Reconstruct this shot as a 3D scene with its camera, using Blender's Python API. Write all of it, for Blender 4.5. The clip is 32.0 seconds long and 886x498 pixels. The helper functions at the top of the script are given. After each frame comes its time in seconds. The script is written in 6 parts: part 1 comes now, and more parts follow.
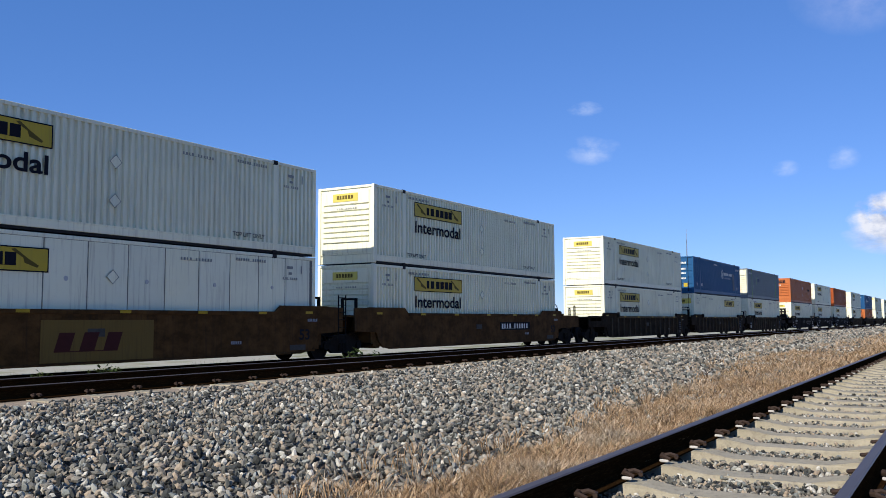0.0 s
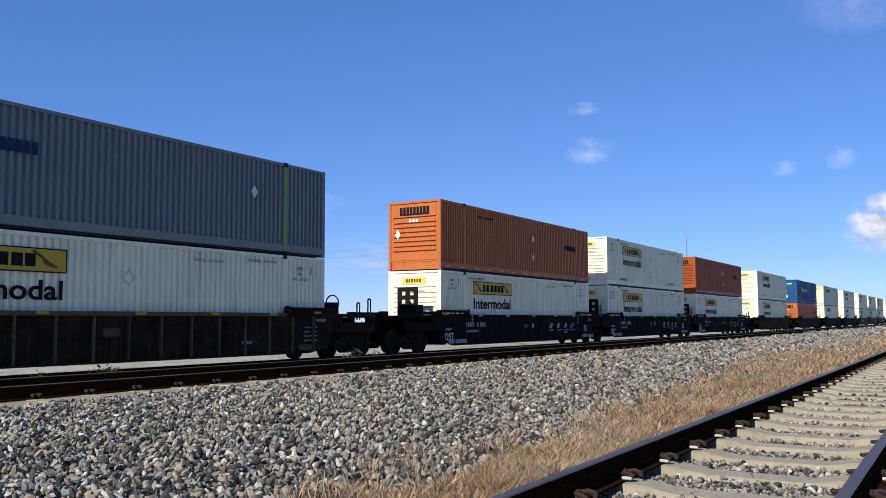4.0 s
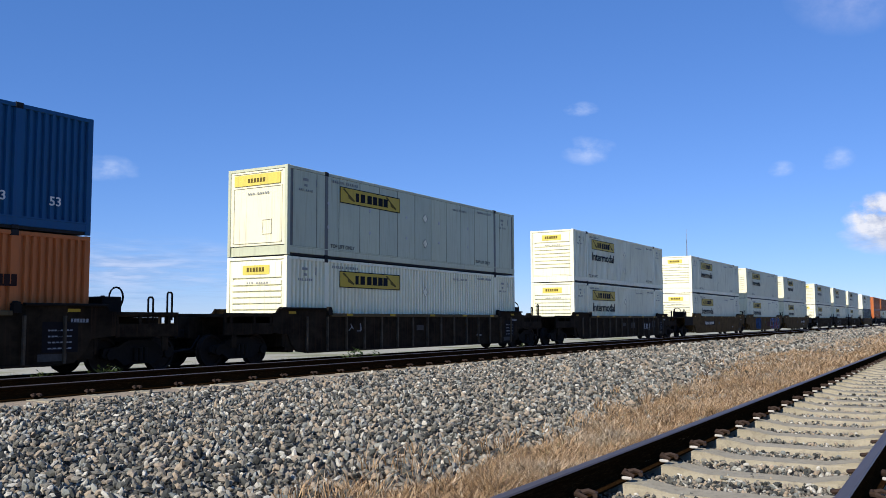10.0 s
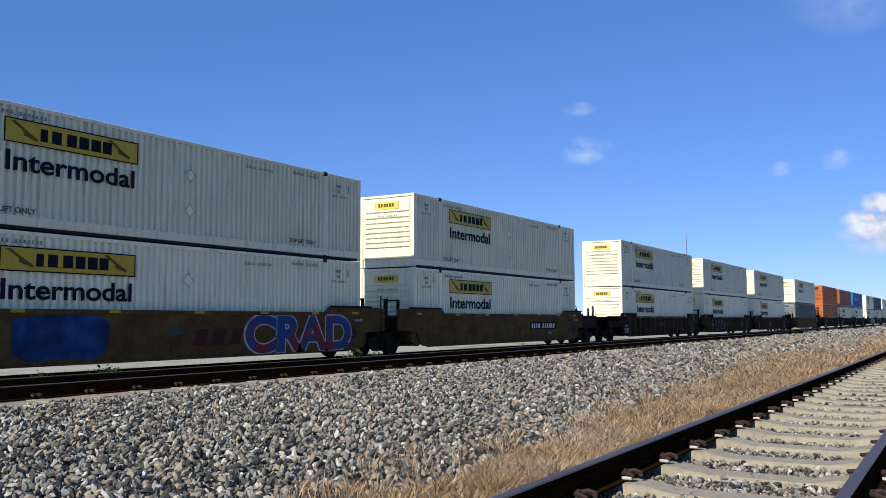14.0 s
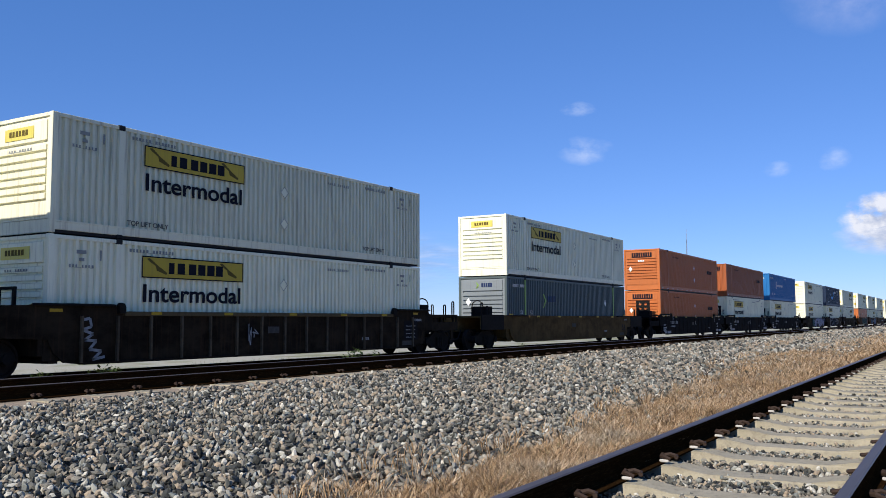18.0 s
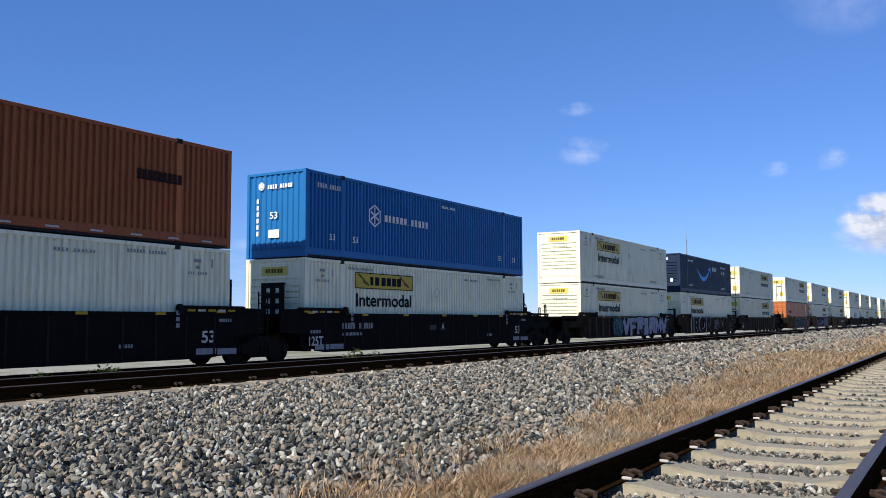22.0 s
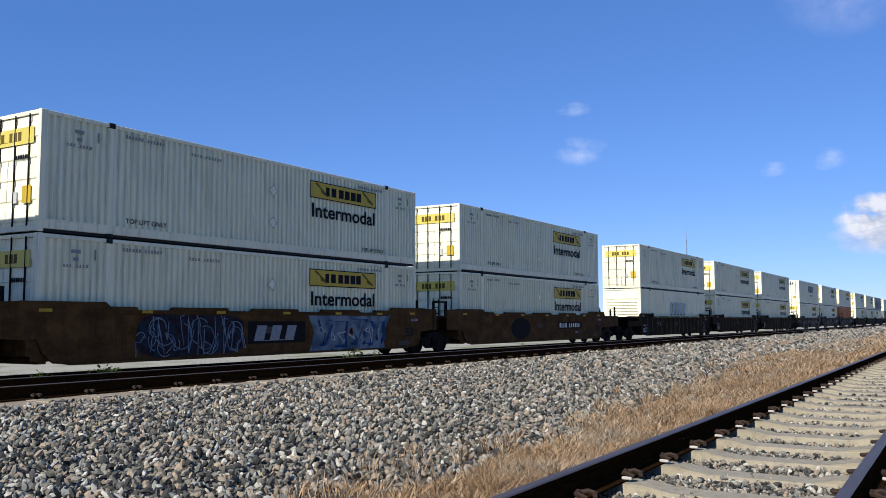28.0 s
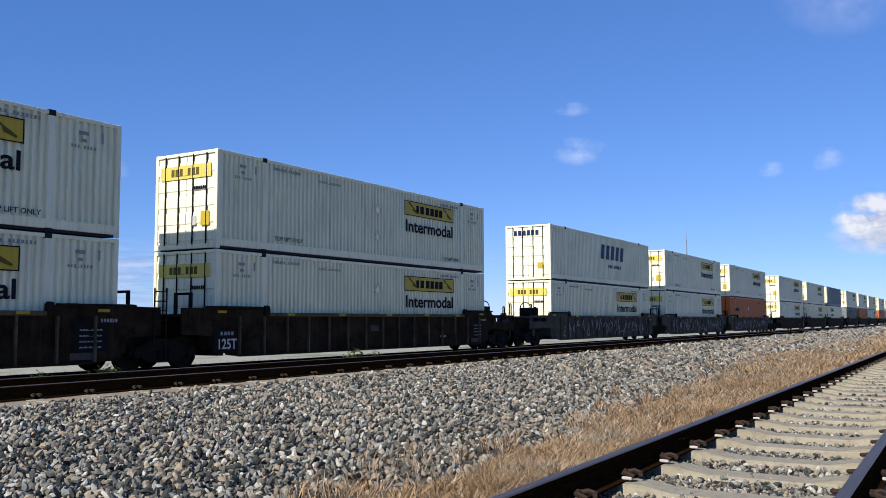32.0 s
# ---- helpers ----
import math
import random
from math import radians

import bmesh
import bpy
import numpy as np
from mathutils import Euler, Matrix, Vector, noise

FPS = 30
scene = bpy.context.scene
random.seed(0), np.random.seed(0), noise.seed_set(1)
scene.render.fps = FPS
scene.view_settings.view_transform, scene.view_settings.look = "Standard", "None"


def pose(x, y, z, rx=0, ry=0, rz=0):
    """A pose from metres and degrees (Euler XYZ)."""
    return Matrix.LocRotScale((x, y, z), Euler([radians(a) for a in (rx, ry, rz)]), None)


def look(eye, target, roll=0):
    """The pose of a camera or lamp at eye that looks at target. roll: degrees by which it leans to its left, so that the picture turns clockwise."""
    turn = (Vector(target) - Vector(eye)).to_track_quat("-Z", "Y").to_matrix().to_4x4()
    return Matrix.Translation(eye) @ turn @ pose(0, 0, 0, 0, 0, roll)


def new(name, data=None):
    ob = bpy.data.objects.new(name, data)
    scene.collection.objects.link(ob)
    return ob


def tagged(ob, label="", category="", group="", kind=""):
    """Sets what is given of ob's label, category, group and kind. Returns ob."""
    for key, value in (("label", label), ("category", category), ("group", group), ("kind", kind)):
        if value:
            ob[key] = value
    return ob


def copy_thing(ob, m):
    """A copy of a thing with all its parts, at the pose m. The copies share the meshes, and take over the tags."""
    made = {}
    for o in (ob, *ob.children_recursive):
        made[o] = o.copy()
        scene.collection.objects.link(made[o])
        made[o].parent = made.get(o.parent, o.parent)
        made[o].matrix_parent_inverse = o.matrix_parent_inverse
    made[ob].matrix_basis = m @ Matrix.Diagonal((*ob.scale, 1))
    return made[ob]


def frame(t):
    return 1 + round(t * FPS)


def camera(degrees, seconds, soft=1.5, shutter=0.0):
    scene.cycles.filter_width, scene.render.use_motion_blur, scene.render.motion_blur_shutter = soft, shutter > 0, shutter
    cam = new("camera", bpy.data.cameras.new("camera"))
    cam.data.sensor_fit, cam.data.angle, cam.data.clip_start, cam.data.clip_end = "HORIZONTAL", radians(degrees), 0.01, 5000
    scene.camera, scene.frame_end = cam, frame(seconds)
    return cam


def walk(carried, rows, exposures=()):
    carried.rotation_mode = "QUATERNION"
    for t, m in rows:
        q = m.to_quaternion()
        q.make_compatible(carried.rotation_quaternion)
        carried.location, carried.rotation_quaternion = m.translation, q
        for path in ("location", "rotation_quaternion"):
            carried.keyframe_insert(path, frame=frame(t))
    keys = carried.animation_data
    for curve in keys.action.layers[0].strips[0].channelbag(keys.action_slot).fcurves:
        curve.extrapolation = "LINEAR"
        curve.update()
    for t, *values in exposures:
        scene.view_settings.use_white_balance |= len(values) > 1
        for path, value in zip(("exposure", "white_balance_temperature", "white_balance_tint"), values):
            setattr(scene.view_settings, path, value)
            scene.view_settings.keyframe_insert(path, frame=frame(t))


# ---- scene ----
EYE = Vector((0.0, 0.0, 1.2))
YAW, PITCH, ROLL = radians(31.03), radians(4.715), -0.217
AIM = EYE + Vector((math.cos(YAW) * math.cos(PITCH), math.sin(YAW) * math.cos(PITCH), math.sin(PITCH)))
cam = camera(53.78, 32.0, soft=0.55, shutter=0.0)
walk(cam, [(0.0, look(EYE, AIM, ROLL)), (32.0, look(EYE, AIM, ROLL))], exposures=[(0.0, 0.40), (32.0, 0.40)])

# ---- world and sun ----
SUN_SIDE, SUN_UP = radians(-3.0), radians(35)
SUN_WAY = Vector((-math.cos(SUN_SIDE) * math.cos(SUN_UP), -math.sin(SUN_SIDE) * math.cos(SUN_UP), math.sin(SUN_UP)))
world = bpy.data.worlds.new("sky")
scene.world = world
world.use_nodes = True
wn = world.node_tree.nodes
sky = wn.new("ShaderNodeTexSky")
sky.sky_type = "NISHITA"
sky.sun_disc = False
sky.sun_elevation = SUN_UP
sky.sun_rotation = math.atan2(SUN_WAY.x, SUN_WAY.y)
sky.altitude = 1500.0
sky.air_density, sky.dust_density, sky.ozone_density = 1.0, 0.0, 3.0
deep = wn.new("ShaderNodeMix")
deep.data_type, deep.blend_type = "RGBA", "MULTIPLY"
deep.inputs[0].default_value = 1.0
deep.inputs[7].default_value = (0.468, 0.532, 0.748, 1.0)
world.node_tree.links.new(sky.outputs[0], deep.inputs[6])
wn["Background"].inputs["Strength"].default_value = 0.091
haze = wn.new("ShaderNodeMix")
haze.data_type, haze.blend_type = "RGBA", "ADD"
haze.inputs[0].default_value = 1.0
haze.inputs[7].default_value = (0.14, 0.74, 2.2, 1.0)
world.node_tree.links.new(deep.outputs[2], haze.inputs[6])
world.node_tree.links.new(haze.outputs[2], wn["Background"].inputs["Color"])
lamp = bpy.data.lights.new("sun", "SUN")
lamp.energy, lamp.angle, lamp.color = 5.0, radians(0.5), (1.0, 0.918, 0.835)
new("sun", lamp).matrix_world = look(SUN_WAY * 50, (0, 0, 0))


# ---- materials ----
class Graph:
    """A node material under way: short calls for the nodes it needs."""

    def __init__(self, name, rough=0.6, metal=0.0):
        self.mat = bpy.data.materials.new(name)
        self.mat.use_nodes = True
        self.nodes, self.links = self.mat.node_tree.nodes, self.mat.node_tree.links
        self.out = self.nodes["Material Output"]
        self.bsdf = self.nodes["Principled BSDF"]
        self.bsdf.inputs["Roughness"].default_value = rough
        self.bsdf.inputs["Metallic"].default_value = metal

    def node(self, kind, **values):
        n = self.nodes.new(kind)
        for key, value in values.items():
            n.inputs[key].default_value = value
        return n

    def link(self, a, b):
        self.links.new(a, b)

    def coords(self, scale, kind="Object", shift=True):
        m = self.node("ShaderNodeMapping", Scale=scale)
        tc = self.node("ShaderNodeTexCoord")
        self.link(tc.outputs[kind], m.inputs["Vector"])
        if shift:
            info = self.node("ShaderNodeObjectInfo")
            k = self.node("ShaderNodeVectorMath")
            k.operation = "SCALE"
            k.inputs[0].default_value = (37.0, 19.0, 53.0)
            self.link(info.outputs["Random"], k.inputs["Scale"])
            self.link(k.outputs[0], m.inputs["Location"])
        return m.outputs[0]

    def noise(self, vec, scale, detail=4.0, rough=0.55):
        n = self.node("ShaderNodeTexNoise", Scale=scale, Detail=detail, Roughness=rough)
        self.link(vec, n.inputs["Vector"])
        return n.outputs["Fac"]

    def ramp(self, fac, stops):
        r = self.node("ShaderNodeValToRGB")
        el = r.color_ramp.elements
        while len(el) < len(stops):
            el.new(0.5)
        for e, (p, c) in zip(el, stops):
            e.position = p
            e.color = (*c, 1.0) if not isinstance(c, float) else (c, c, c, 1.0)
        self.link(fac, r.inputs[0])
        return r.outputs[0]

    def mix(self, fac, a, b, how="MIX"):
        m = self.node("ShaderNodeMix")
        m.data_type, m.blend_type = "RGBA", how
        for value, slot in ((fac, 0), (a, 6), (b, 7)):
            if isinstance(value, (int, float)):
                m.inputs[slot].default_value = value
            elif isinstance(value, tuple):
                m.inputs[slot].default_value = (*value, 1.0)
            else:
                self.link(value, m.inputs[slot])
        return m.outputs[2]

    def colour(self, c):
        if isinstance(c, tuple):
            self.bsdf.inputs["Base Color"].default_value = (*c, 1.0)
        else:
            self.link(c, self.bsdf.inputs["Base Color"])
        return self

    def bump(self, fac, strength=0.3, distance=0.01):
        b = self.node("ShaderNodeBump", Strength=strength, Distance=distance)
        self.link(fac, b.inputs["Height"])
        self.link(b.outputs[0], self.bsdf.inputs["Normal"])
        return self


def mul(c, k):
    return tuple(min(1.0, v * k) for v in c)


def paint(name, c, dirt=(0.16, 0.12, 0.08), amount=0.35, rough=0.5, rust=0.0, shine=0.38, vary=0.14):
    """Weathered sheet-metal paint: fading, vertical run-off streaks, grime, optional rust."""
    g = Graph(name, rough)
    g.bsdf.inputs["Specular IOR Level"].default_value = shine
    big = g.noise(g.coords((0.35, 0.35, 0.5)), 1.6, 3.0)
    col = g.mix(big, mul(c, 1.0 - vary), mul(c, 1.0 + 0.6 * vary))
    if vary > 0.2:
        worn = g.noise(g.coords((0.8, 0.8, 1.1)), 1.9, 7.0, 0.7)
        col = g.mix(g.ramp(worn, [(0.40, 0.0), (0.62, 0.85)]), col, mul(c, 1.0 - 1.2 * vary))
    info = g.node("ShaderNodeObjectInfo")
    tone = g.ramp(info.outputs["Random"], [(0.0, (0.90, 0.91, 0.93)), (0.5, (1.0, 1.0, 1.0)), (1.0, (1.0, 0.98, 0.94))])
    col = g.mix(1.0, col, tone, "MULTIPLY")
    streak = g.noise(g.coords((5.0, 5.0, 0.22)), 2.2, 5.0, 0.65)
    mask = g.ramp(streak, [(0.52, 0.0), (0.78, amount)])
    col = g.mix(mask, col, dirt)
    if rust > 0.0:
        spots = g.noise(g.coords((0.34, 0.34, 0.22)), 1.3, 3.0, 0.5)
        runs = g.noise(g.coords((4.2, 4.2, 0.42)), 1.5, 7.0, 0.66)
        both = g.node("ShaderNodeMath")
        both.operation = "MULTIPLY_ADD"
        both.inputs[1].default_value = 0.9
        g.link(spots, both.inputs[0])
        g.link(runs, both.inputs[2])
        where = g.ramp(both.outputs[0], [(1.18 - 0.17 * rust, 0.0), (1.27 - 0.17 * rust, 0.75)])
        col = g.mix(where, col, g.mix(streak, (0.07, 0.034, 0.014), (0.33, 0.18, 0.07)))
    scuff = g.noise(g.coords((0.9, 0.9, 2.4)), 9.0, 6.0, 0.75)
    col = g.mix(g.ramp(scuff, [(0.62, 0.0), (0.72, 0.55 * amount)]), col, dirt)
    dent = g.noise(g.coords((1, 1, 0.45)), 1.7, 3.0, 0.5)
    grain = g.noise(g.coords((1, 1, 1)), 60.0, 2.0)
    g.colour(col)
    low = g.node("ShaderNodeBump", Strength=0.5, Distance=0.05)
    g.link(dent, low.inputs["Height"])
    fine = g.node("ShaderNodeBump", Strength=0.08, Distance=0.004)
    g.link(grain, fine.inputs["Height"])
    g.link(low.outputs[0], fine.inputs["Normal"])
    g.link(fine.outputs[0], g.bsdf.inputs["Normal"])
    return g.mat


def plain(name, c, rough=0.6, metal=0.0, vary=0.25, scale=6.0):
    g = Graph(name, rough, metal)
    n = g.noise(g.coords((1, 1, 1)), scale, 4.0)
    g.colour(g.mix(n, mul(c, 1.0 - vary), mul(c, 1.0 + vary)))
    g.bsdf.inputs["Specular IOR Level"].default_value = 0.12
    return g.mat


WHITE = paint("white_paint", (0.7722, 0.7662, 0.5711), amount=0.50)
WHITE_SHADED = paint("shaded_white_paint", (0.704, 0.7056, 0.5223), amount=0.52)
WHITE_DIRTY = paint("weathered_white_paint", (0.707, 0.6985, 0.5119), amount=0.65, rust=0.32)
WHITE_RUSTY = paint("rust_streaked_white_paint", (0.6891, 0.6808, 0.4989), amount=0.55, rust=0.95)
WHITE_AGED = paint("aged_grey_white_paint", (0.4646, 0.4987, 0.3539), amount=0.45)
ORANGE = paint("orange_paint", (0.43, 0.128, 0.034), dirt=(0.10, 0.04, 0.02), amount=0.5, shine=0.22)
ORANGE_OLD = paint("faded_orange_paint", (0.29, 0.082, 0.026), dirt=(0.07, 0.035, 0.02), amount=0.7, rust=0.3, shine=0.22)
ORANGE_RED = paint("brick_orange_paint", (0.313, 0.0645, 0.008256), dirt=(0.08, 0.025, 0.015), amount=0.5, shine=0.22)
BLUE = paint("blue_paint", (0.005504, 0.0722, 0.1838), dirt=(0.03, 0.05, 0.09), amount=0.4, shine=0.22)
BLUE_BRIGHT = paint("bright_blue_paint", (0.01032, 0.13, 0.344), dirt=(0.03, 0.07, 0.14), amount=0.3, shine=0.22)
NAVY = paint("navy_paint", (0.00602, 0.01892, 0.0516), dirt=(0.02, 0.03, 0.05), amount=0.3, shine=0.22)
GREY_DARK = paint("dark_grey_paint", (0.0731, 0.0989, 0.0989), dirt=(0.05, 0.055, 0.05), amount=0.4, shine=0.22)
GREY = paint("grey_paint", (0.1763, 0.2021, 0.2107), dirt=(0.07, 0.07, 0.06), amount=0.4, shine=0.22)
# Dark backing colour draws the shadow lines between panels; also paints some posts.
JOINT = paint("seam_shade_and_post_paint", (0.12, 0.12, 0.11), amount=0.5)
GREEN = paint("green_paint", (0.16, 0.30, 0.03), amount=0.3)
BROWN_CAR = paint("brown_car_paint", (0.092, 0.048, 0.017), dirt=(0.02, 0.014, 0.011), amount=0.7, rough=0.9, shine=0.08, vary=0.55)
OLIVE_CAR = paint("yellow_brown_car_paint", (0.105, 0.068, 0.026), dirt=(0.03, 0.02, 0.012), amount=0.7, rough=0.9, shine=0.08, vary=0.45)
BLACK_CAR = paint("black_car_paint", (0.007, 0.0068, 0.0075), dirt=(0.022, 0.019, 0.016), amount=0.35, rough=0.9, shine=0.06, vary=0.4)
DARK_CAR = paint("dark_rusted_car_paint", (0.026, 0.01952, 0.0126), dirt=(0.05, 0.028, 0.016), amount=0.6, rough=0.9, shine=0.06, vary=0.65)
GREY_CAR = paint("dull_grey_car_paint", (0.07, 0.068, 0.06), dirt=(0.03, 0.025, 0.02), amount=0.6, rough=0.9, shine=0.12, vary=0.4)
# Rib paints lighter than the car sides: sun caught on the ribs, put into colour.
RIB = paint("sunlit_rib_paint", (0.10, 0.082, 0.058), dirt=(0.03, 0.02, 0.012), amount=0.8, rough=0.9, shine=0.06, vary=0.5)
BLACK_RIB = paint("sunlit_black_rib_paint", (0.020, 0.018, 0.017), dirt=(0.008, 0.008, 0.008), amount=0.7, rough=0.9, shine=0.06, vary=0.4)
CHORD = paint("tan_sill_paint", (0.085, 0.066, 0.036), dirt=(0.03, 0.02, 0.012), amount=0.7, rough=0.9, shine=0.12)
YELLOW = paint("yellow_decal", (0.4592, 0.328, 0.016), dirt=(0.18, 0.12, 0.03), amount=0.4)
# Paler copy of the yellow for container ends: direct sun put into the colour.
NOSE_YELLOW = paint("sunlit_yellow_decal", (0.60, 0.51, 0.10), dirt=(0.2, 0.14, 0.05), amount=0.5)
BROWN_INK = plain("faded_dark_print", (0.10, 0.075, 0.02), 0.8)
FAINT_INK = plain("worn_small_print", (0.22, 0.235, 0.225), 0.8)
BROWN_RED = plain("dark_brown_lettering", (0.022, 0.010, 0.009), 0.8)
SOFT_INK = plain("worn_dark_print", (0.055, 0.06, 0.065), 0.8)
INK = plain("black_lettering", (0.008, 0.009, 0.016), 0.85)
CHALK = plain("white_lettering", (0.58, 0.60, 0.58), 0.6)
CYAN = plain("light_blue_decal", (0.06, 0.30, 0.62), 0.5)
PALE_MARK = plain("grey_lettering", (0.41, 0.42, 0.41), 0.6)
DEEP_BLUE = plain("dark_blue_lettering", (0.012, 0.024, 0.075), 0.5)
STEEL = plain("dark_running_gear", (0.010, 0.009, 0.008), 0.9, 0.0, 0.5, 9.0)
WHEEL = plain("worn_wheel_steel", (0.018, 0.014, 0.012), 0.8, 0.1, 0.5, 12.0)
BARE = plain("galvanised_steel", (0.30, 0.30, 0.29), 0.45, 0.7)
REFLECT = plain("yellow_reflector", (0.36, 0.24, 0.02), 0.4)
BRAID = plain("black_fitting", (0.014, 0.014, 0.015), 0.6)


def ground_material():
    g = Graph("dusty_ground", 0.95)
    fine = g.noise(g.coords((1, 1, 1), shift=False), 9.0, 6.0, 0.7)
    big = g.noise(g.coords((1, 1, 1), shift=False), 0.25, 4.0)
    dust = g.mix(fine, (0.20, 0.195, 0.145), (0.42, 0.405, 0.32))
    dust = g.mix(g.ramp(big, [(0.50, 0.0), (0.60, 0.75)]), dust, (0.15, 0.16, 0.055))
    # Grit kept near black: shade in the gaps between stones, put into the colour.
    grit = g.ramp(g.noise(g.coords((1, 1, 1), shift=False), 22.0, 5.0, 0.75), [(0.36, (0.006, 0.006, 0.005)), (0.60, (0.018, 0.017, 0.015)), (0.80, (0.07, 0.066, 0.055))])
    where = g.node("ShaderNodeSeparateXYZ")
    tc = g.node("ShaderNodeTexCoord")
    g.link(tc.outputs["Object"], where.inputs[0])
    span = g.node("ShaderNodeMapRange")
    span.inputs["From Min"].default_value, span.inputs["From Max"].default_value = 20.6, 22.4
    g.link(where.outputs["Y"], span.inputs["Value"])
    thatch = g.node("ShaderNodeMapRange")
    thatch.inputs["From Min"].default_value, thatch.inputs["From Max"].default_value = 3.5, 3.0
    wob = g.node("ShaderNodeMath")
    wob.operation = "MULTIPLY_ADD"
    g.link(g.noise(g.coords((1, 1, 1), shift=False), 1.4, 3.0), wob.inputs[0])
    wob.inputs[1].default_value = -1.2
    g.link(where.outputs["Y"], wob.inputs[2])
    g.link(wob.outputs[0], thatch.inputs["Value"])
    low = g.node("ShaderNodeMapRange")
    low.inputs["From Min"].default_value, low.inputs["From Max"].default_value = 2.15, 2.3
    g.link(where.outputs["Y"], low.inputs["Value"])
    band = g.node("ShaderNodeMath")
    band.operation = "MULTIPLY"
    g.link(thatch.outputs[0], band.inputs[0])
    g.link(low.outputs[0], band.inputs[1])
    straw = g.mix(fine, (0.04, 0.026, 0.015), (0.17, 0.115, 0.065))
    grit = g.mix(band.outputs[0], grit, straw)
    edge = g.node("ShaderNodeMapRange")
    edge.inputs["From Min"].default_value, edge.inputs["From Max"].default_value = 9.5, 9.9
    g.link(where.outputs["Y"], edge.inputs["Value"])
    grit = g.mix(edge.outputs[0], grit, g.mix(fine, (0.16, 0.125, 0.085), (0.33, 0.27, 0.19)))
    verge = g.node("ShaderNodeMapRange")
    verge.inputs["From Min"].default_value, verge.inputs["From Max"].default_value = -0.7, -2.0
    g.link(where.outputs["Y"], verge.inputs["Value"])
    grit = g.mix(verge.outputs[0], grit, g.mix(0.35, dust, straw))
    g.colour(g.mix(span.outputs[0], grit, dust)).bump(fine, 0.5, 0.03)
    return g.mat


def stone_material():
    g = Graph("crushed_stone", 0.85)
    geo = g.node("ShaderNodeNewGeometry")
    col = g.ramp(geo.outputs["Random Per Island"], [(0.0, (0.016, 0.018, 0.016)), (0.22, (0.06, 0.065, 0.056)), (0.46, (0.193, 0.182, 0.146)), (0.72, (0.35, 0.278, 0.19)), (0.80, (0.145, 0.165, 0.15)), (1.0, (0.52, 0.50, 0.415))])
    n = g.noise(g.coords((1, 1, 1), shift=False), 45.0, 4.0, 0.7)
    g.colour(g.mix(1.0, col, g.ramp(n, [(0.3, 0.65), (0.7, 1.1)]), "MULTIPLY")).bump(n, 0.4, 0.006)
    return g.mat


def grass_material():
    g = Graph("dry_grass", 0.8)
    geo = g.node("ShaderNodeNewGeometry")
    col = g.ramp(geo.outputs["Random Per Island"], [(0.0, (0.05, 0.03, 0.015)), (0.40, (0.235, 0.143, 0.064)), (0.8, (0.40, 0.272, 0.145)), (0.97, (0.54, 0.43, 0.29)), (1.0, (0.12, 0.13, 0.045))])
    patch = g.noise(g.coords((1, 1, 1), shift=False), 1.1, 4.0, 0.6)
    col = g.mix(g.ramp(patch, [(0.52, 0.0), (0.68, 0.7)]), col, g.mix(geo.outputs["Random Per Island"], (0.17, 0.145, 0.10), (0.48, 0.42, 0.31)))
    g.colour(col)
    return g.mat


def concrete_material():
    g = Graph("weathered_concrete", 0.9)
    a = g.noise(g.coords((1, 1, 1)), 5.0, 5.0, 0.6)
    b = g.noise(g.coords((1, 1, 1)), 70.0, 3.0, 0.7)
    col = g.mix(a, (0.20, 0.182, 0.122), (0.37, 0.338, 0.243))
    col = g.mix(g.ramp(b, [(0.35, 0.35), (0.6, 0.0)]), col, (0.20, 0.17, 0.13))
    c = g.noise(g.coords((1, 1, 1)), 16.0, 4.0, 0.7)
    col = g.mix(g.ramp(c, [(0.52, 0.0), (0.68, 0.5)]), col, (0.13, 0.11, 0.08))
    g.colour(col).bump(b, 0.5, 0.006)
    return g.mat


def rail_material():
    g = Graph("rusted_rail_steel", 0.85, 0.0)
    g.bsdf.inputs["Specular IOR Level"].default_value = 0.0
    a = g.noise(g.coords((0.4, 3, 3)), 8.0, 5.0, 0.7)
    b = g.noise(g.coords((1.2, 9, 9)), 14.0, 6.0, 0.75)
    col = g.mix(a, (0.007, 0.0035, 0.0012), (0.024, 0.0125, 0.005))
    col = g.mix(g.ramp(b, [(0.52, 0.0), (0.70, 0.8)]), col, (0.065, 0.036, 0.015))
    g.colour(col).bump(b, 0.4, 0.004)
    return g.mat


def rail_top_material():
    g = Graph("worn_rail_head", 0.5, 0.5)
    a = g.noise(g.coords((0.15, 6, 3)), 6.0, 5.0, 0.7)
    g.colour(g.mix(a, (0.05, 0.036, 0.028), (0.15, 0.125, 0.11)))
    return g.mat


GROUND, STONE, GRASS, CONCRETE, RAIL, RAIL_TOP = (ground_material(), stone_material(), grass_material(), concrete_material(), rail_material(), rail_top_material())
DIM_PLATE = plain("grimy_plate", (0.050, 0.049, 0.046), 0.8, 0.0, 0.5, 9.0)
STENCIL = plain("dimmed_stencil_paint", (0.20, 0.22, 0.24), 0.7, 0.0, 0.5, 9.0)
CLIP = plain("rusted_clip", (0.036, 0.024, 0.018), 0.75, 0.1, 0.4, 30.0)
PAD = plain("pale_insulator", (0.40, 0.39, 0.36), 0.7)


# ---- mesh helpers ----
def mesh_of(name, bm, material):
    me = bpy.data.meshes.new(name)
    bm.normal_update()
    bm.to_mesh(me)
    bm.free()
    for m in material if isinstance(material, (list, tuple)) else [material]:
        me.materials.append(m)
    return me


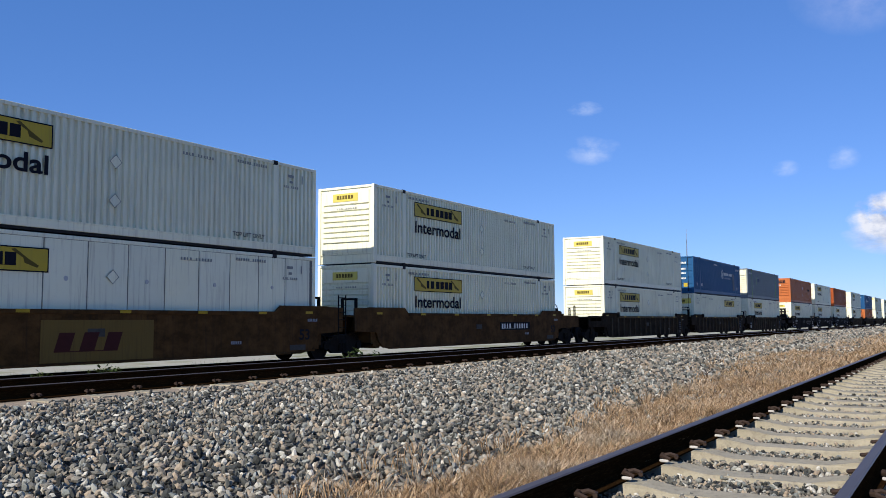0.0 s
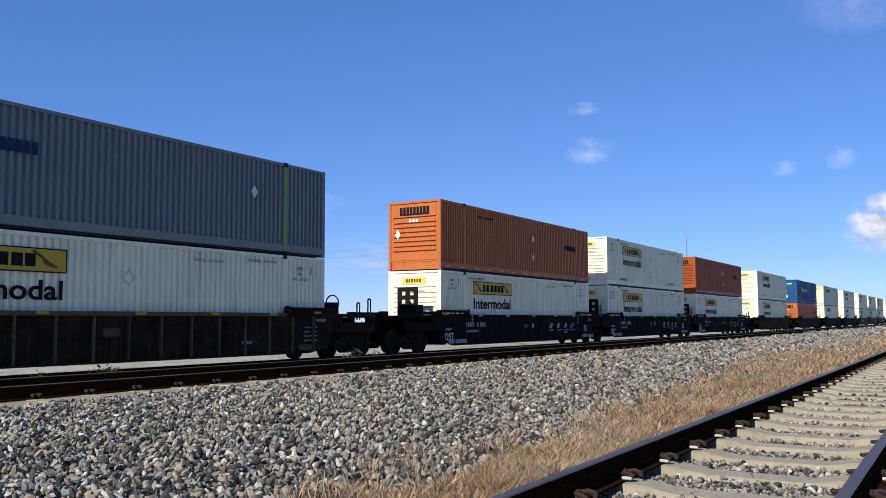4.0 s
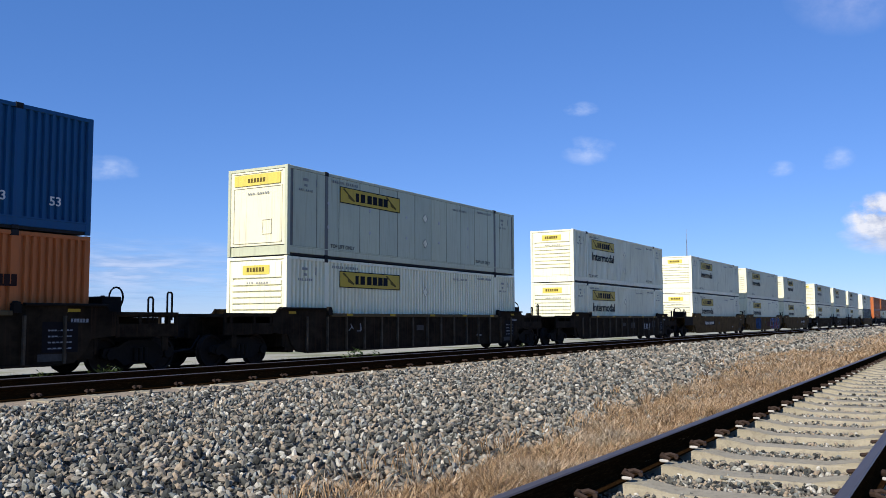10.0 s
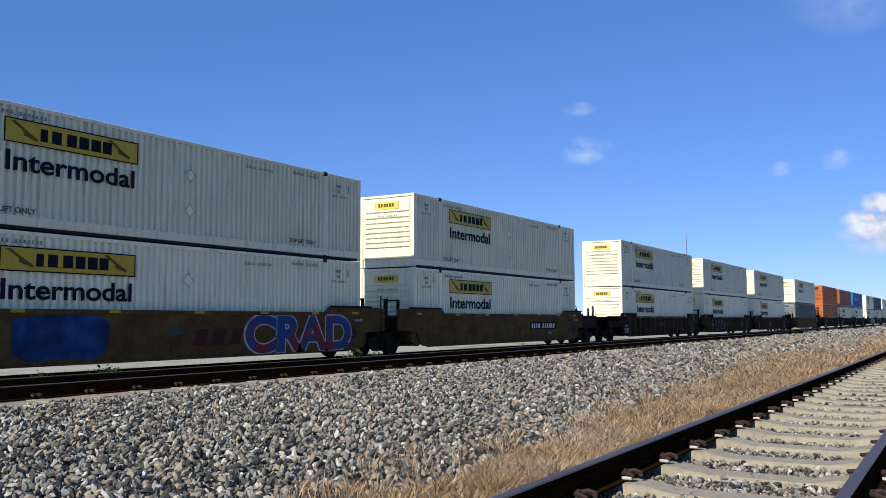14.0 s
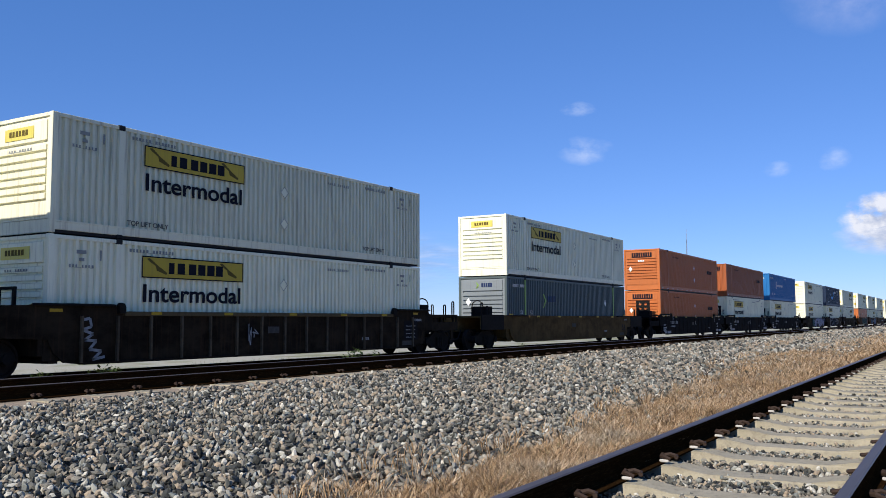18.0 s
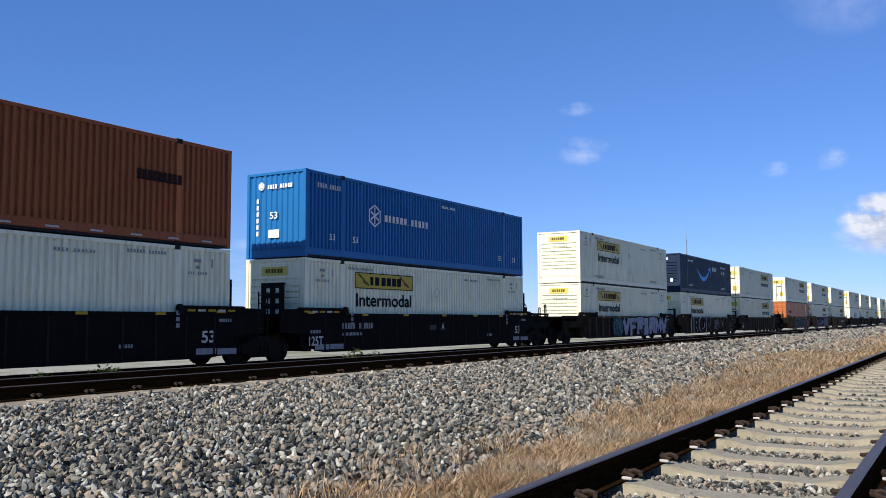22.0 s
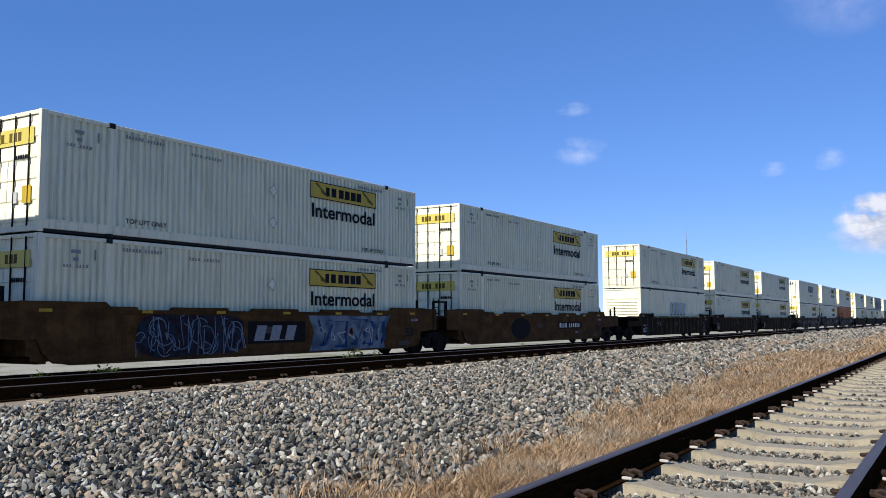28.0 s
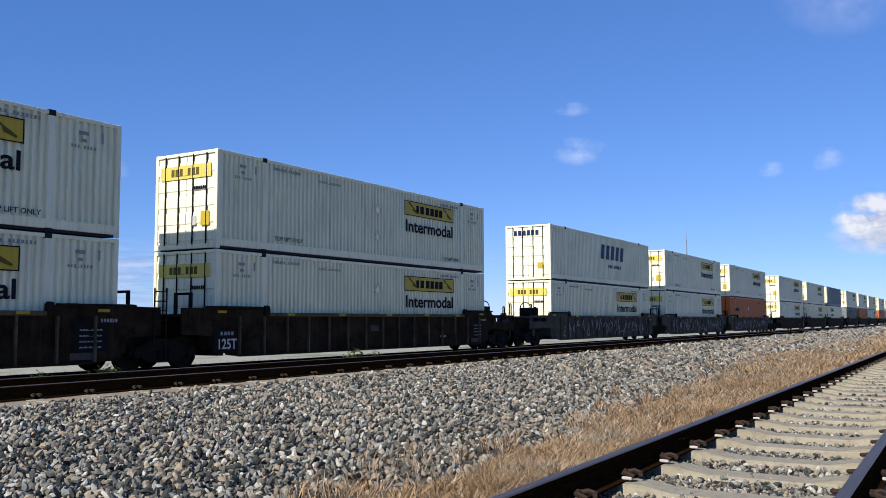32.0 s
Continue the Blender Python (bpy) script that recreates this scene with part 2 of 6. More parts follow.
def part(name, data, material, parent, label="", at=None):
    """Link a bmesh, or a mesh that exists, as one mesh object under a thing or a part."""
    me = data if isinstance(data, bpy.types.Mesh) else mesh_of(name, data, material)
    ob = new(name, me)
    ob.parent = parent
    if at is not None:
        ob.matrix_basis = at
    return tagged(ob, label=label)


def box(bm, x0, x1, y0, y1, z0, z1, bevel=0.0):
    v = [bm.verts.new((x, y, z)) for x in (x0, x1) for y in (y0, y1) for z in (z0, z1)]
    fs = [bm.faces.new([v[i] for i in q]) for q in ((0, 1, 3, 2), (4, 6, 7, 5), (0, 4, 5, 1), (2, 3, 7, 6), (0, 2, 6, 4), (1, 5, 7, 3))]
    if bevel > 0:
        bmesh.ops.bevel(bm, geom=list({e for f in fs for e in f.edges}), offset=bevel, segments=1, affect="EDGES")
    return bm


def boxes(*rows, bevel=0.0):
    bm = bmesh.new()
    for r in rows:
        box(bm, *r, bevel=bevel)
    return bm


def prism(bm, pts, lo, hi, axis="y"):
    """An outline drawn in the plane across the axis, given a thickness from lo to hi."""
    def place(p, d):
        return (p[0], d, p[1]) if axis == "y" else (d, p[0], p[1]) if axis == "x" else (p[0], p[1], d)
    a = [bm.verts.new(place(p, lo)) for p in pts]
    b = [bm.verts.new(place(p, hi)) for p in pts]
    n = len(pts)
    bm.faces.new(a)
    bm.faces.new(b[::-1])
    for i in range(n):
        bm.faces.new((a[i], b[i], b[(i + 1) % n], a[(i + 1) % n]))
    bmesh.ops.recalc_face_normals(bm, faces=bm.faces)
    return bm


def rod(bm, a, b, r, n=8):
    a, b = Vector(a), Vector(b)
    d = (b - a).normalized()
    s = d.orthogonal().normalized()
    w = d.cross(s)
    rings = [[bm.verts.new(p + (s * math.cos(2 * math.pi * i / n) + w * math.sin(2 * math.pi * i / n)) * r) for i in range(n)] for p in (a, b)]
    for i in range(n):
        bm.faces.new((rings[0][i], rings[0][(i + 1) % n], rings[1][(i + 1) % n], rings[1][i]))
    bm.faces.new(rings[0][::-1])
    bm.faces.new(rings[1])
    return bm


def bent(bm, pts, r, n=6):
    """One tube along a bent line."""
    pts = [Vector(p) for p in pts]
    rings = []
    side = None
    for i, p in enumerate(pts):
        d = (pts[min(i + 1, len(pts) - 1)] - pts[max(i - 1, 0)]).normalized()
        side = d.orthogonal().normalized() if side is None else (side - d * side.dot(d)).normalized()
        w = d.cross(side)
        rings.append([bm.verts.new(p + (side * math.cos(2 * math.pi * k / n) + w * math.sin(2 * math.pi * k / n)) * r) for k in range(n)])
    for a, b in zip(rings, rings[1:]):
        for k in range(n):
            bm.faces.new((a[k], a[(k + 1) % n], b[(k + 1) % n], b[k]))
    bm.faces.new(rings[0][::-1])
    bm.faces.new(rings[-1])
    return bm


TEXTS = {}


def words(text, width, height, material, fat=0.020):
    """A flat mesh of words in the plane y = 0, its lower left corner at the origin."""
    key = (text, width, height, material.name, fat)
    if key not in TEXTS:
        cu = bpy.data.curves.new("words", "FONT")
        cu.body, cu.size = text, 1.0
        cu.offset = fat
        ob = bpy.data.objects.new("words", cu)
        scene.collection.objects.link(ob)
        me = bpy.data.meshes.new_from_object(ob.evaluated_get(bpy.context.evaluated_depsgraph_get()))
        bpy.data.objects.remove(ob)
        co = np.array([v.co[:] for v in me.vertices])
        lo, hi = co.min(0), co.max(0)
        for v in me.vertices:
            v.co = ((v.co.x - lo[0]) / (hi[0] - lo[0]) * width, 0, (v.co.y - lo[1]) / (hi[1] - lo[1]) * height)
        me.materials.clear()
        me.materials.append(material)
        TEXTS[key] = me
    return TEXTS[key]


def comb(bm, teeth, base, lo=-0.002, hi=0.002):
    """One flat shape: upright bars (start, end, height) on a thin shared line."""
    pts = [(teeth[0][0], 0.0), (teeth[-1][1], 0.0)]
    for x0, x1, h in reversed(teeth):
        pts += [(x1, base), (x1, h), (x0, h), (x0, base)]
    clean = [p for i, p in enumerate(pts) if i == 0 or p != pts[i - 1]]
    return prism(bm, clean, lo, hi, "y")


def bars(n, width, height, seed=0, gap=0.25):
    """Plain upright blocks on a hair line, for writing that cannot be read."""
    rnd = random.Random(seed)
    step = width / n
    teeth = [(i * step, (i + 1 - gap * rnd.uniform(0.9, 1.5)) * step, height) for i in range(n) if n < 7 or i != n // 2 - seed % 2]
    return comb(bmesh.new(), teeth, 0.008)


# ---- ground ----
NEAR_TOP, MID_TOP, DROP = 0.304, 0.375, 0.10
PROFILE = [(-3000, -0.9), (-60, -0.9), (-6, -0.7), (-2.2, -0.35), (-0.4, 0.0), (0.1, 0.03), (2.7, 0.03), (3.4, 0.0), (4.4, -0.03), (6.5, 0.05), (9.0, 0.115), (9.8, 0.16), (10.5, 0.178), (13.0, 0.16), (14.2, 0.10), (15.5, 0.10), (16.6, -0.30), (17.2, -0.33), (18.0, -0.27), (21.4, -0.27), (22.6, -0.5), (26, -0.6), (60, -0.7), (3000, -0.9)]


def level(y):
    return float(np.interp(y, [p[0] for p in PROFILE], [p[1] for p in PROFILE]))


def build_ground():
    xs = np.concatenate([[-3000, -600, -120, -40], np.arange(-20, 60, 1.0), np.arange(60, 300, 6.0), [300, 400, 600, 1000, 1800, 4500]])
    ys = sorted(set([p[0] for p in PROFILE] + list(np.arange(-3, 27, 0.5)) + [30, 36, 45, 60, 100, 200, 500, 1200]))
    verts = []
    for x in xs:
        for y in ys:
            near = 1.0 if 26 > y > -4 else 0.0
            verts.append((x, y, level(y) + near * 0.03 * noise.noise((x * 0.35, y * 0.7, 0.3))))
    n = len(ys)
    faces = [(i * n + j, (i + 1) * n + j, (i + 1) * n + j + 1, i * n + j + 1) for i in range(len(xs) - 1) for j in range(n - 1)]
    me = bpy.data.meshes.new("ground")
    me.from_pydata(verts, [], faces)
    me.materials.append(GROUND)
    tagged(new("ground", me), label="flat dusty ground with grit darkened round the tracks as shade between stones", category="ground", kind="structure")


build_ground()


CUBE = (np.array([(x, y, z) for x in (-1, 1) for y in (-1, 1) for z in (-1, 1)]) * 0.72, np.array([(0, 1, 3), (0, 3, 2), (4, 6, 7), (4, 7, 5), (0, 4, 5), (0, 5, 1), (2, 3, 7), (2, 7, 6), (0, 2, 6), (0, 6, 4), (1, 5, 7), (1, 7, 3)]))


def round_block():
    """Twelve corners, twenty faces: a stone with its corners knocked off."""
    bm = bmesh.new()
    bmesh.ops.create_icosphere(bm, subdivisions=1, radius=1.0)
    bm.verts.ensure_lookup_table()
    return np.array([v.co for v in bm.verts]), np.array([[v.index for v in f.verts] for f in bm.faces])


BLOCK = round_block()


def build_stones(name, rows, label, shape=CUBE):
    """Broken stones: a squashed, shaken and turned block for each row of x, y, z, size."""
    base, tri = shape
    k = len(base)
    rng = np.random.default_rng(len(rows))
    n = len(rows)
    rows = np.asarray(rows)
    v = base[None] * rng.uniform(0.62, 1.26, (n, k, 3)) * rng.uniform([0.95, 0.5, 0.42], [1.5, 0.95, 0.8], (n, 1, 3))
    q = rng.normal(size=(n, 4))
    q /= np.linalg.norm(q, axis=1)[:, None]
    w, x, y, z = q.T
    rot = np.stack([1 - 2 * (y * y + z * z), 2 * (x * y - z * w), 2 * (x * z + y * w), 2 * (x * y + z * w), 1 - 2 * (x * x + z * z), 2 * (y * z - x * w), 2 * (x * z - y * w), 2 * (y * z + x * w), 1 - 2 * (x * x + y * y)], 1).reshape(n, 3, 3)
    v = np.einsum("nij,nkj->nki", rot, v) * (rows[:, 3] * 0.5)[:, None, None] + rows[:, None, :3]
    f = (tri[None] + k * np.arange(n)[:, None, None]).reshape(-1, 3)
    me = bpy.data.meshes.new(name)
    me.vertices.add(n * k)
    me.vertices.foreach_set("co", v.ravel())
    me.loops.add(len(f) * 3)
    me.loops.foreach_set("vertex_index", f.ravel())
    me.polygons.add(len(f))
    me.polygons.foreach_set("loop_start", np.arange(len(f)) * 3)
    me.polygons.foreach_set("use_smooth", np.zeros(len(f), dtype=bool))
    me.update(calc_edges=True)
    me.materials.append(STONE)
    return tagged(new(name, me), label=label, category="gravel", kind="stuff")


def scatter_stones():
    rng = np.random.default_rng(5)
    rows = []

    def put(x, y, s, lift):
        rows.append((x, y, level(y) + s * rng.uniform(-0.15, lift) + 0.03 * noise.noise((x * 0.35, y * 0.7, 0.3)), s))

    def heap(x0, x1, y0, y1, step, size, lift=0.6):
        """Stones lying side by side, each in a place of its own, with gaps between them."""
        for i in range(int((x1 - x0) / step)):
            for j in range(int((y1 - y0) / step)):
                dx, dy = rng.uniform(-0.45, 0.45, 2) * step
                put(x0 + (i + 0.5 * (j % 2)) * step + dx, y0 + j * step + dy, size * rng.uniform(0.7, 1.3), lift)

    def strip(x0, x1, y0, y1, size, density, lift=0.2, keep=None):
        n = int((x1 - x0) * (y1 - y0) * density)
        for x, y in zip(rng.uniform(x0, x1, n), rng.uniform(y0, y1, n)):
            if keep is None or keep(x, y):
                put(x, y, size * rng.uniform(0.65, 1.35), lift)
    heap(1.0, 9.0, 3.0, 9.92, 0.056, 0.060, 1.1)
    heap(9.0, 18.0, 3.0, 9.92, 0.059, 0.064, 1.1)
    build_stones("ballast_bed", rows, "grey crushed stone ballast between the tracks", BLOCK)
    rows.clear()
    heap(18.0, 32.0, 3.4, 9.92, 0.080, 0.086, 1.0)
    heap(32.0, 62.0, 3.6, 9.9, 0.10, 0.11, 1.1)
    heap(62.0, 140.0, 3.6, 10.0, 0.21, 0.23, 0.6)
    heap(-16.0, 1.0, 2.9, 9.9, 0.10, 0.11, 0.8)
    heap(-16.0, 60.0, 12.9, 13.6, 0.11, 0.10, 0.2)
    heap(-16.0, 60.0, 17.2, 18.4, 0.13, 0.14, 0.5)
    build_stones("ballast_shoulder", rows, "grey crushed stone ballast spread along the tracks")
    rows.clear()

    def between(x, y):
        k = (x - 4.97 + 0.415) % 0.83 - 0.415
        spill = noise.noise((x * 1.1, y * 2.3, 4.0)) > 0.28 and 0.85 < y < 1.85
        return abs(k) > (0.02 if spill else 0.14)
    strip(12.0, 30.0, -0.5, 2.75, 0.050, 330, 0.5, between)
    strip(30.0, 70.0, -0.5, 2.75, 0.09, 45, 0.5, between)
    strip(-16.0, 2.0, -0.6, 2.75, 0.09, 60, 0.4, between)
    strip(-16.0, 40.0, 10.9, 12.9, 0.07, 60, 0.2)
    strip(-16.0, 50.0, 18.4, 21.2, 0.10, 40, 0.3)
    build_stones("far_bay_ballast", rows, "small grey stones along the sleepers")
    rows.clear()
    strip(2.0, 12.0, -0.5, 2.75, 0.036, 900, 0.7, between)
    build_stones("sleeper_bay_ballast", rows, "small dark grey stones between the concrete sleepers", BLOCK)


scatter_stones()


def build_grass():
    rng = np.random.default_rng(9)
    verts, faces = [], []

    def blade(x, y, h, wdt):
        z = level(y) + 0.02
        a = rng.uniform(0, 2 * math.pi)
        lean = rng.uniform(0.15, 1.1) * h
        dx, dy = math.cos(a) * lean, math.sin(a) * lean
        sx, sy = -math.sin(a + 0.6) * wdt, math.cos(a + 0.6) * wdt
        i = len(verts)
        verts.extend([(x - sx, y - sy, z - 0.03), (x + sx, y + sy, z - 0.03), (x + dx * 0.45 - sx * 0.8, y + dy * 0.45 - sy * 0.8, z + h * 0.6), (x + dx * 0.45 + sx * 0.8, y + dy * 0.45 + sy * 0.8, z + h * 0.6), (x + dx * 1.3, y + dy * 1.3, z + h)])
        faces.extend([(i, i + 1, i + 3, i + 2), (i + 2, i + 3, i + 4)])

    def edge(x):
        return 3.15 + 0.1 * (x - 5) + 0.35 * noise.noise((x * 0.55, 3.0, 1.0)) + 0.2 * noise.noise((x * 1.9, 7.0, 1.0))
    for x0, x1, n, h, wdt in ((-16, 3.2, 9000, 0.14, 0.005), (3.2, 9, 52000, 0.11, 0.0031), (9, 18, 38000, 0.12, 0.0042), (18, 40, 22000, 0.16, 0.008), (40, 130, 12000, 0.24, 0.02)):
        for i in range(n):
            x = rng.uniform(x0, x1)
            e = min(edge(x), 5.4)
            y = 2.2 + (e - 2.2) * rng.uniform(0, 1) ** 0.9
            thick = noise.noise((x * 1.3, y * 1.3, 5.0)) + 0.35
            if rng.uniform(0, 1) < (0.35 + thick) * (1.0 - 0.35 * ((y - 2.2) / max(0.3, e - 2.2)) ** 2):
                blade(x, y, h * rng.uniform(0.35, 1.25) * (0.8 + 0.5 * max(0, thick)), wdt)
    for k in range(1500):
        x = 3.4 + 46 * rng.uniform(0, 1) ** 1.7
        e = min(edge(x), 5.4)
        y = 2.25 + (e - 2.25) * rng.uniform(0, 1) ** 0.95
        r, big = rng.uniform(0.03, 0.10), rng.uniform(0.6, 1.5)
        for i in range(int(rng.uniform(14, 34))):
            a, d = rng.uniform(0, 6.28), r * rng.uniform(0, 1) ** 0.5
            blade(x + d * math.cos(a), y + d * math.sin(a), 0.12 * big * rng.uniform(0.5, 1.3), 0.0026 + 0.00022 * x)
    for i in range(9000):
        x, y = rng.uniform(-16, 25), -0.8 - 3.6 * rng.uniform(0, 1)
        if noise.noise((x * 0.8, y * 0.8, 2.0)) > -0.15:
            blade(x, y, rng.uniform(0.06, 0.22), 0.006)
    for k in range(95):
        x = 4.2 + 45 * rng.uniform(0, 1) ** 1.6
        y = edge(x) + abs(rng.normal(0, 0.45))
        for i in range(int(rng.uniform(8, 34))):
            blade(x + rng.normal(0, 0.05), y + rng.normal(0, 0.05), rng.uniform(0.08, 0.26), 0.0035 + 0.0002 * x)
    me = bpy.data.meshes.new("dry_grass")
    me.from_pydata(verts, [], faces)
    me.materials.append(GRASS)
    tagged(new("dry_grass", me), label="straw-coloured dry grass along the near rail", category="grass", kind="stuff")


build_grass()


def build_scrub():
    """Low green and straw growth in clumps on the dusty strip beyond the train."""
    rng = np.random.default_rng(21)
    verts, faces = [], []
    for k in range(700):
        cx, cy, r = -15 + 170 * rng.uniform(0, 1) ** 1.5, rng.uniform(21.8, 26.0), rng.uniform(0.15, 0.7)
        for i in range(26):
            a, d = rng.uniform(0, 6.28), r * rng.uniform(0, 1) ** 0.6
            x, y = cx + d * math.cos(a), cy + d * math.sin(a)
            h, b = rng.uniform(0.06, 0.30), rng.uniform(0, 6.28)
            z, w, n = level(y) - 0.02, rng.uniform(0.008, 0.02), len(verts)
            verts += [(x - w, y, z), (x + w, y, z), (x + 0.6 * h * math.cos(b), y + 0.6 * h * math.sin(b), z + h)]
            faces.append((n, n + 1, n + 2))
    me = bpy.data.meshes.new("low_scrub")
    me.from_pydata(verts, [], faces)
    g = Graph("scrub_leaf", 0.8)
    geo = g.node("ShaderNodeNewGeometry")
    g.colour(g.ramp(geo.outputs["Random Per Island"], [(0.0, (0.05, 0.075, 0.02)), (0.6, (0.10, 0.13, 0.04)), (1.0, (0.28, 0.24, 0.12))]))
    me.materials.append(g.mat)
    tagged(new("low_scrub", me), label="low green scrub on dusty ground behind the train", category="grass", kind="stuff")


build_scrub()

# ---- tracks ----


RAIL_HEAD = [(-0.010, 0.135), (0.010, 0.135), (0.036, 0.15), (0.036, 0.178), (0.028, 0.186), (-0.028, 0.186), (-0.036, 0.178), (-0.036, 0.15)]
RAIL_WEB = [(-0.075, 0.0), (0.075, 0.0), (0.075, 0.012), (0.022, 0.03), (0.010, 0.045), (0.010, 0.135), (-0.010, 0.135), (-0.010, 0.045), (-0.022, 0.03), (-0.075, 0.012)]


def build_rail(y, top, label, x0=-25.0, x1=420.0):
    root = tagged(new("rail"), label=label, category="rail", group="railway rails")
    root.location = (0, y, top - 0.186)
    part("rail_web", prism(bmesh.new(), RAIL_WEB, x0, x1, "x"), RAIL, root)
    bm = prism(bmesh.new(), RAIL_HEAD, x0, x1, "x")
    bm.normal_update()
    for f in bm.faces:
        if f.normal.z > 0.5:
            f.material_index = 1
    part("rail_head", bm, [RAIL, RAIL_TOP], root, "worn rail head")


for y, top, label in ((0.602, NEAR_TOP, "rusty dark steel rail on concrete sleepers"), (2.109, NEAR_TOP, "rusty dark steel rail beside dry grass"), (10.74, MID_TOP, "dark steel rail at the edge of the ballast"), (12.247, MID_TOP, "dark steel rail on concrete sleepers"), (18.97, -DROP, "steel rail under the train"), (20.477, -DROP, "steel rail under the train")):
    build_rail(y, top, label)


def sleeper_mesh():
    bm = bmesh.new()
    pts = [(-1.295, -0.12), (1.295, -0.12), (1.295, 0.0), (0.95, 0.0), (0.55, 0.0), (0.35, -0.035), (-0.35, -0.035), (-0.55, 0.0), (-0.95, 0.0), (-1.295, 0.0)]
    prism(bm, pts, -0.145, 0.145, "x")
    for v in bm.verts:
        if v.co.z > -0.05:
            v.co.x *= 0.84
    return mesh_of("sleeper", bm, CONCRETE)


def clip_mesh():
    """A bent spring clip with its shoulder."""
    bm = bmesh.new()
    loop = [(-0.05, -0.03, 0.035), (-0.055, 0.02, 0.055), (-0.03, 0.05, 0.05), (0.0, 0.045, 0.062), (0.035, 0.05, 0.05), (0.055, 0.0, 0.06), (0.045, -0.05, 0.05), (0.0, -0.06, 0.045)]
    bent(bm, loop, 0.016, 6)
    return mesh_of("clip", bm, CLIP)


def pad_mesh():
    return mesh_of("insulator", boxes((-0.072, -0.042, -0.02, 0.05, 0.012, 0.034), bevel=0.006), PAD)


SLEEPER, SPRING, INSULATOR = sleeper_mesh(), clip_mesh(), pad_mesh()


def build_sleeper(x, yc, top, fine, pads, rnd):
    s = new("concrete_sleeper", SLEEPER)
    s.matrix_basis = pose(x + rnd.uniform(-0.02, 0.02), yc, top - 0.186, 0, 0, rnd.uniform(-0.8, 0.8))
    tagged(s, label="weathered pale concrete sleeper set in ballast", category="sleeper", group="concrete sleepers")
    if fine:
        for ry in (-0.7535, 0.7535):
            for side in (-1, 1):
                m = pose(0, ry + side * 0.10, 0.004, 0, 0, 0 if side < 0 else 180)
                c = part("clip", SPRING, None, s, "", m)
                if pads:
                    part("insulator", INSULATOR, None, c)


def build_sleepers():
    rnd = random.Random(3)
    for i in range(-25, 95):
        build_sleeper(4.97 + 0.83 * i, 1.3555, NEAR_TOP, -4 < i < 40, True, rnd)
    for i in range(-27, 85):
        build_sleeper(7.21 + 0.82 * i, 11.4935, MID_TOP, -5 < i < 42, False, rnd)
    for i in range(-28, 80):
        build_sleeper(8.0 + 0.82 * i, 19.7235, -DROP, False, False, rnd)


build_sleepers()

# ---- containers ----
HALF, WIDE, TALL = 8.077, 1.295, 2.896
TRAIN_Y = 19.722


def wave(x0, x1, pitch, depth):
    """Trapezoid wave of sheet steel: places along the wall and how far each lies in."""
    n = max(1, round((x1 - x0) / pitch))
    p = (x1 - x0) / n
    out = []
    for i in range(n):
        a = x0 + i * p
        out += [(a, 0.0), (a + 0.40 * p, 0.0), (a + 0.54 * p, depth), (a + 0.86 * p, depth)]
    return out + [(x1, 0.0)]


def corrugated_side(pitch, depth, z0, z1):
    """One folded sheet, flat where the lifting posts stand before it."""
    bm = bmesh.new()
    strip = [(-7.95, 0.0)] + wave(-7.93, -6.17, pitch, depth) + wave(-6.01, 6.01, pitch, depth) + wave(6.17, 7.93, pitch, depth) + [(7.95, 0.0)]
    lo = [bm.verts.new((x, -WIDE + 0.012 + d, z0)) for x, d in strip]
    hi = [bm.verts.new((x, -WIDE + 0.012 + d, z1)) for x, d in strip]
    for i in range(len(strip) - 1):
        bm.faces.new((lo[i], lo[i + 1], hi[i + 1], hi[i]))
    return bm


def panel_side(z0, z1):
    return boxes((-7.95, 7.95, -WIDE + 0.028, -WIDE + 0.07, z0, z1))


def panel_sheet(z0, z1):
    """One flat riveted panel, 1.2 m wide."""
    return boxes((-0.585, 0.585, -WIDE + 0.012, -WIDE + 0.027, z0, z1), bevel=0.004)


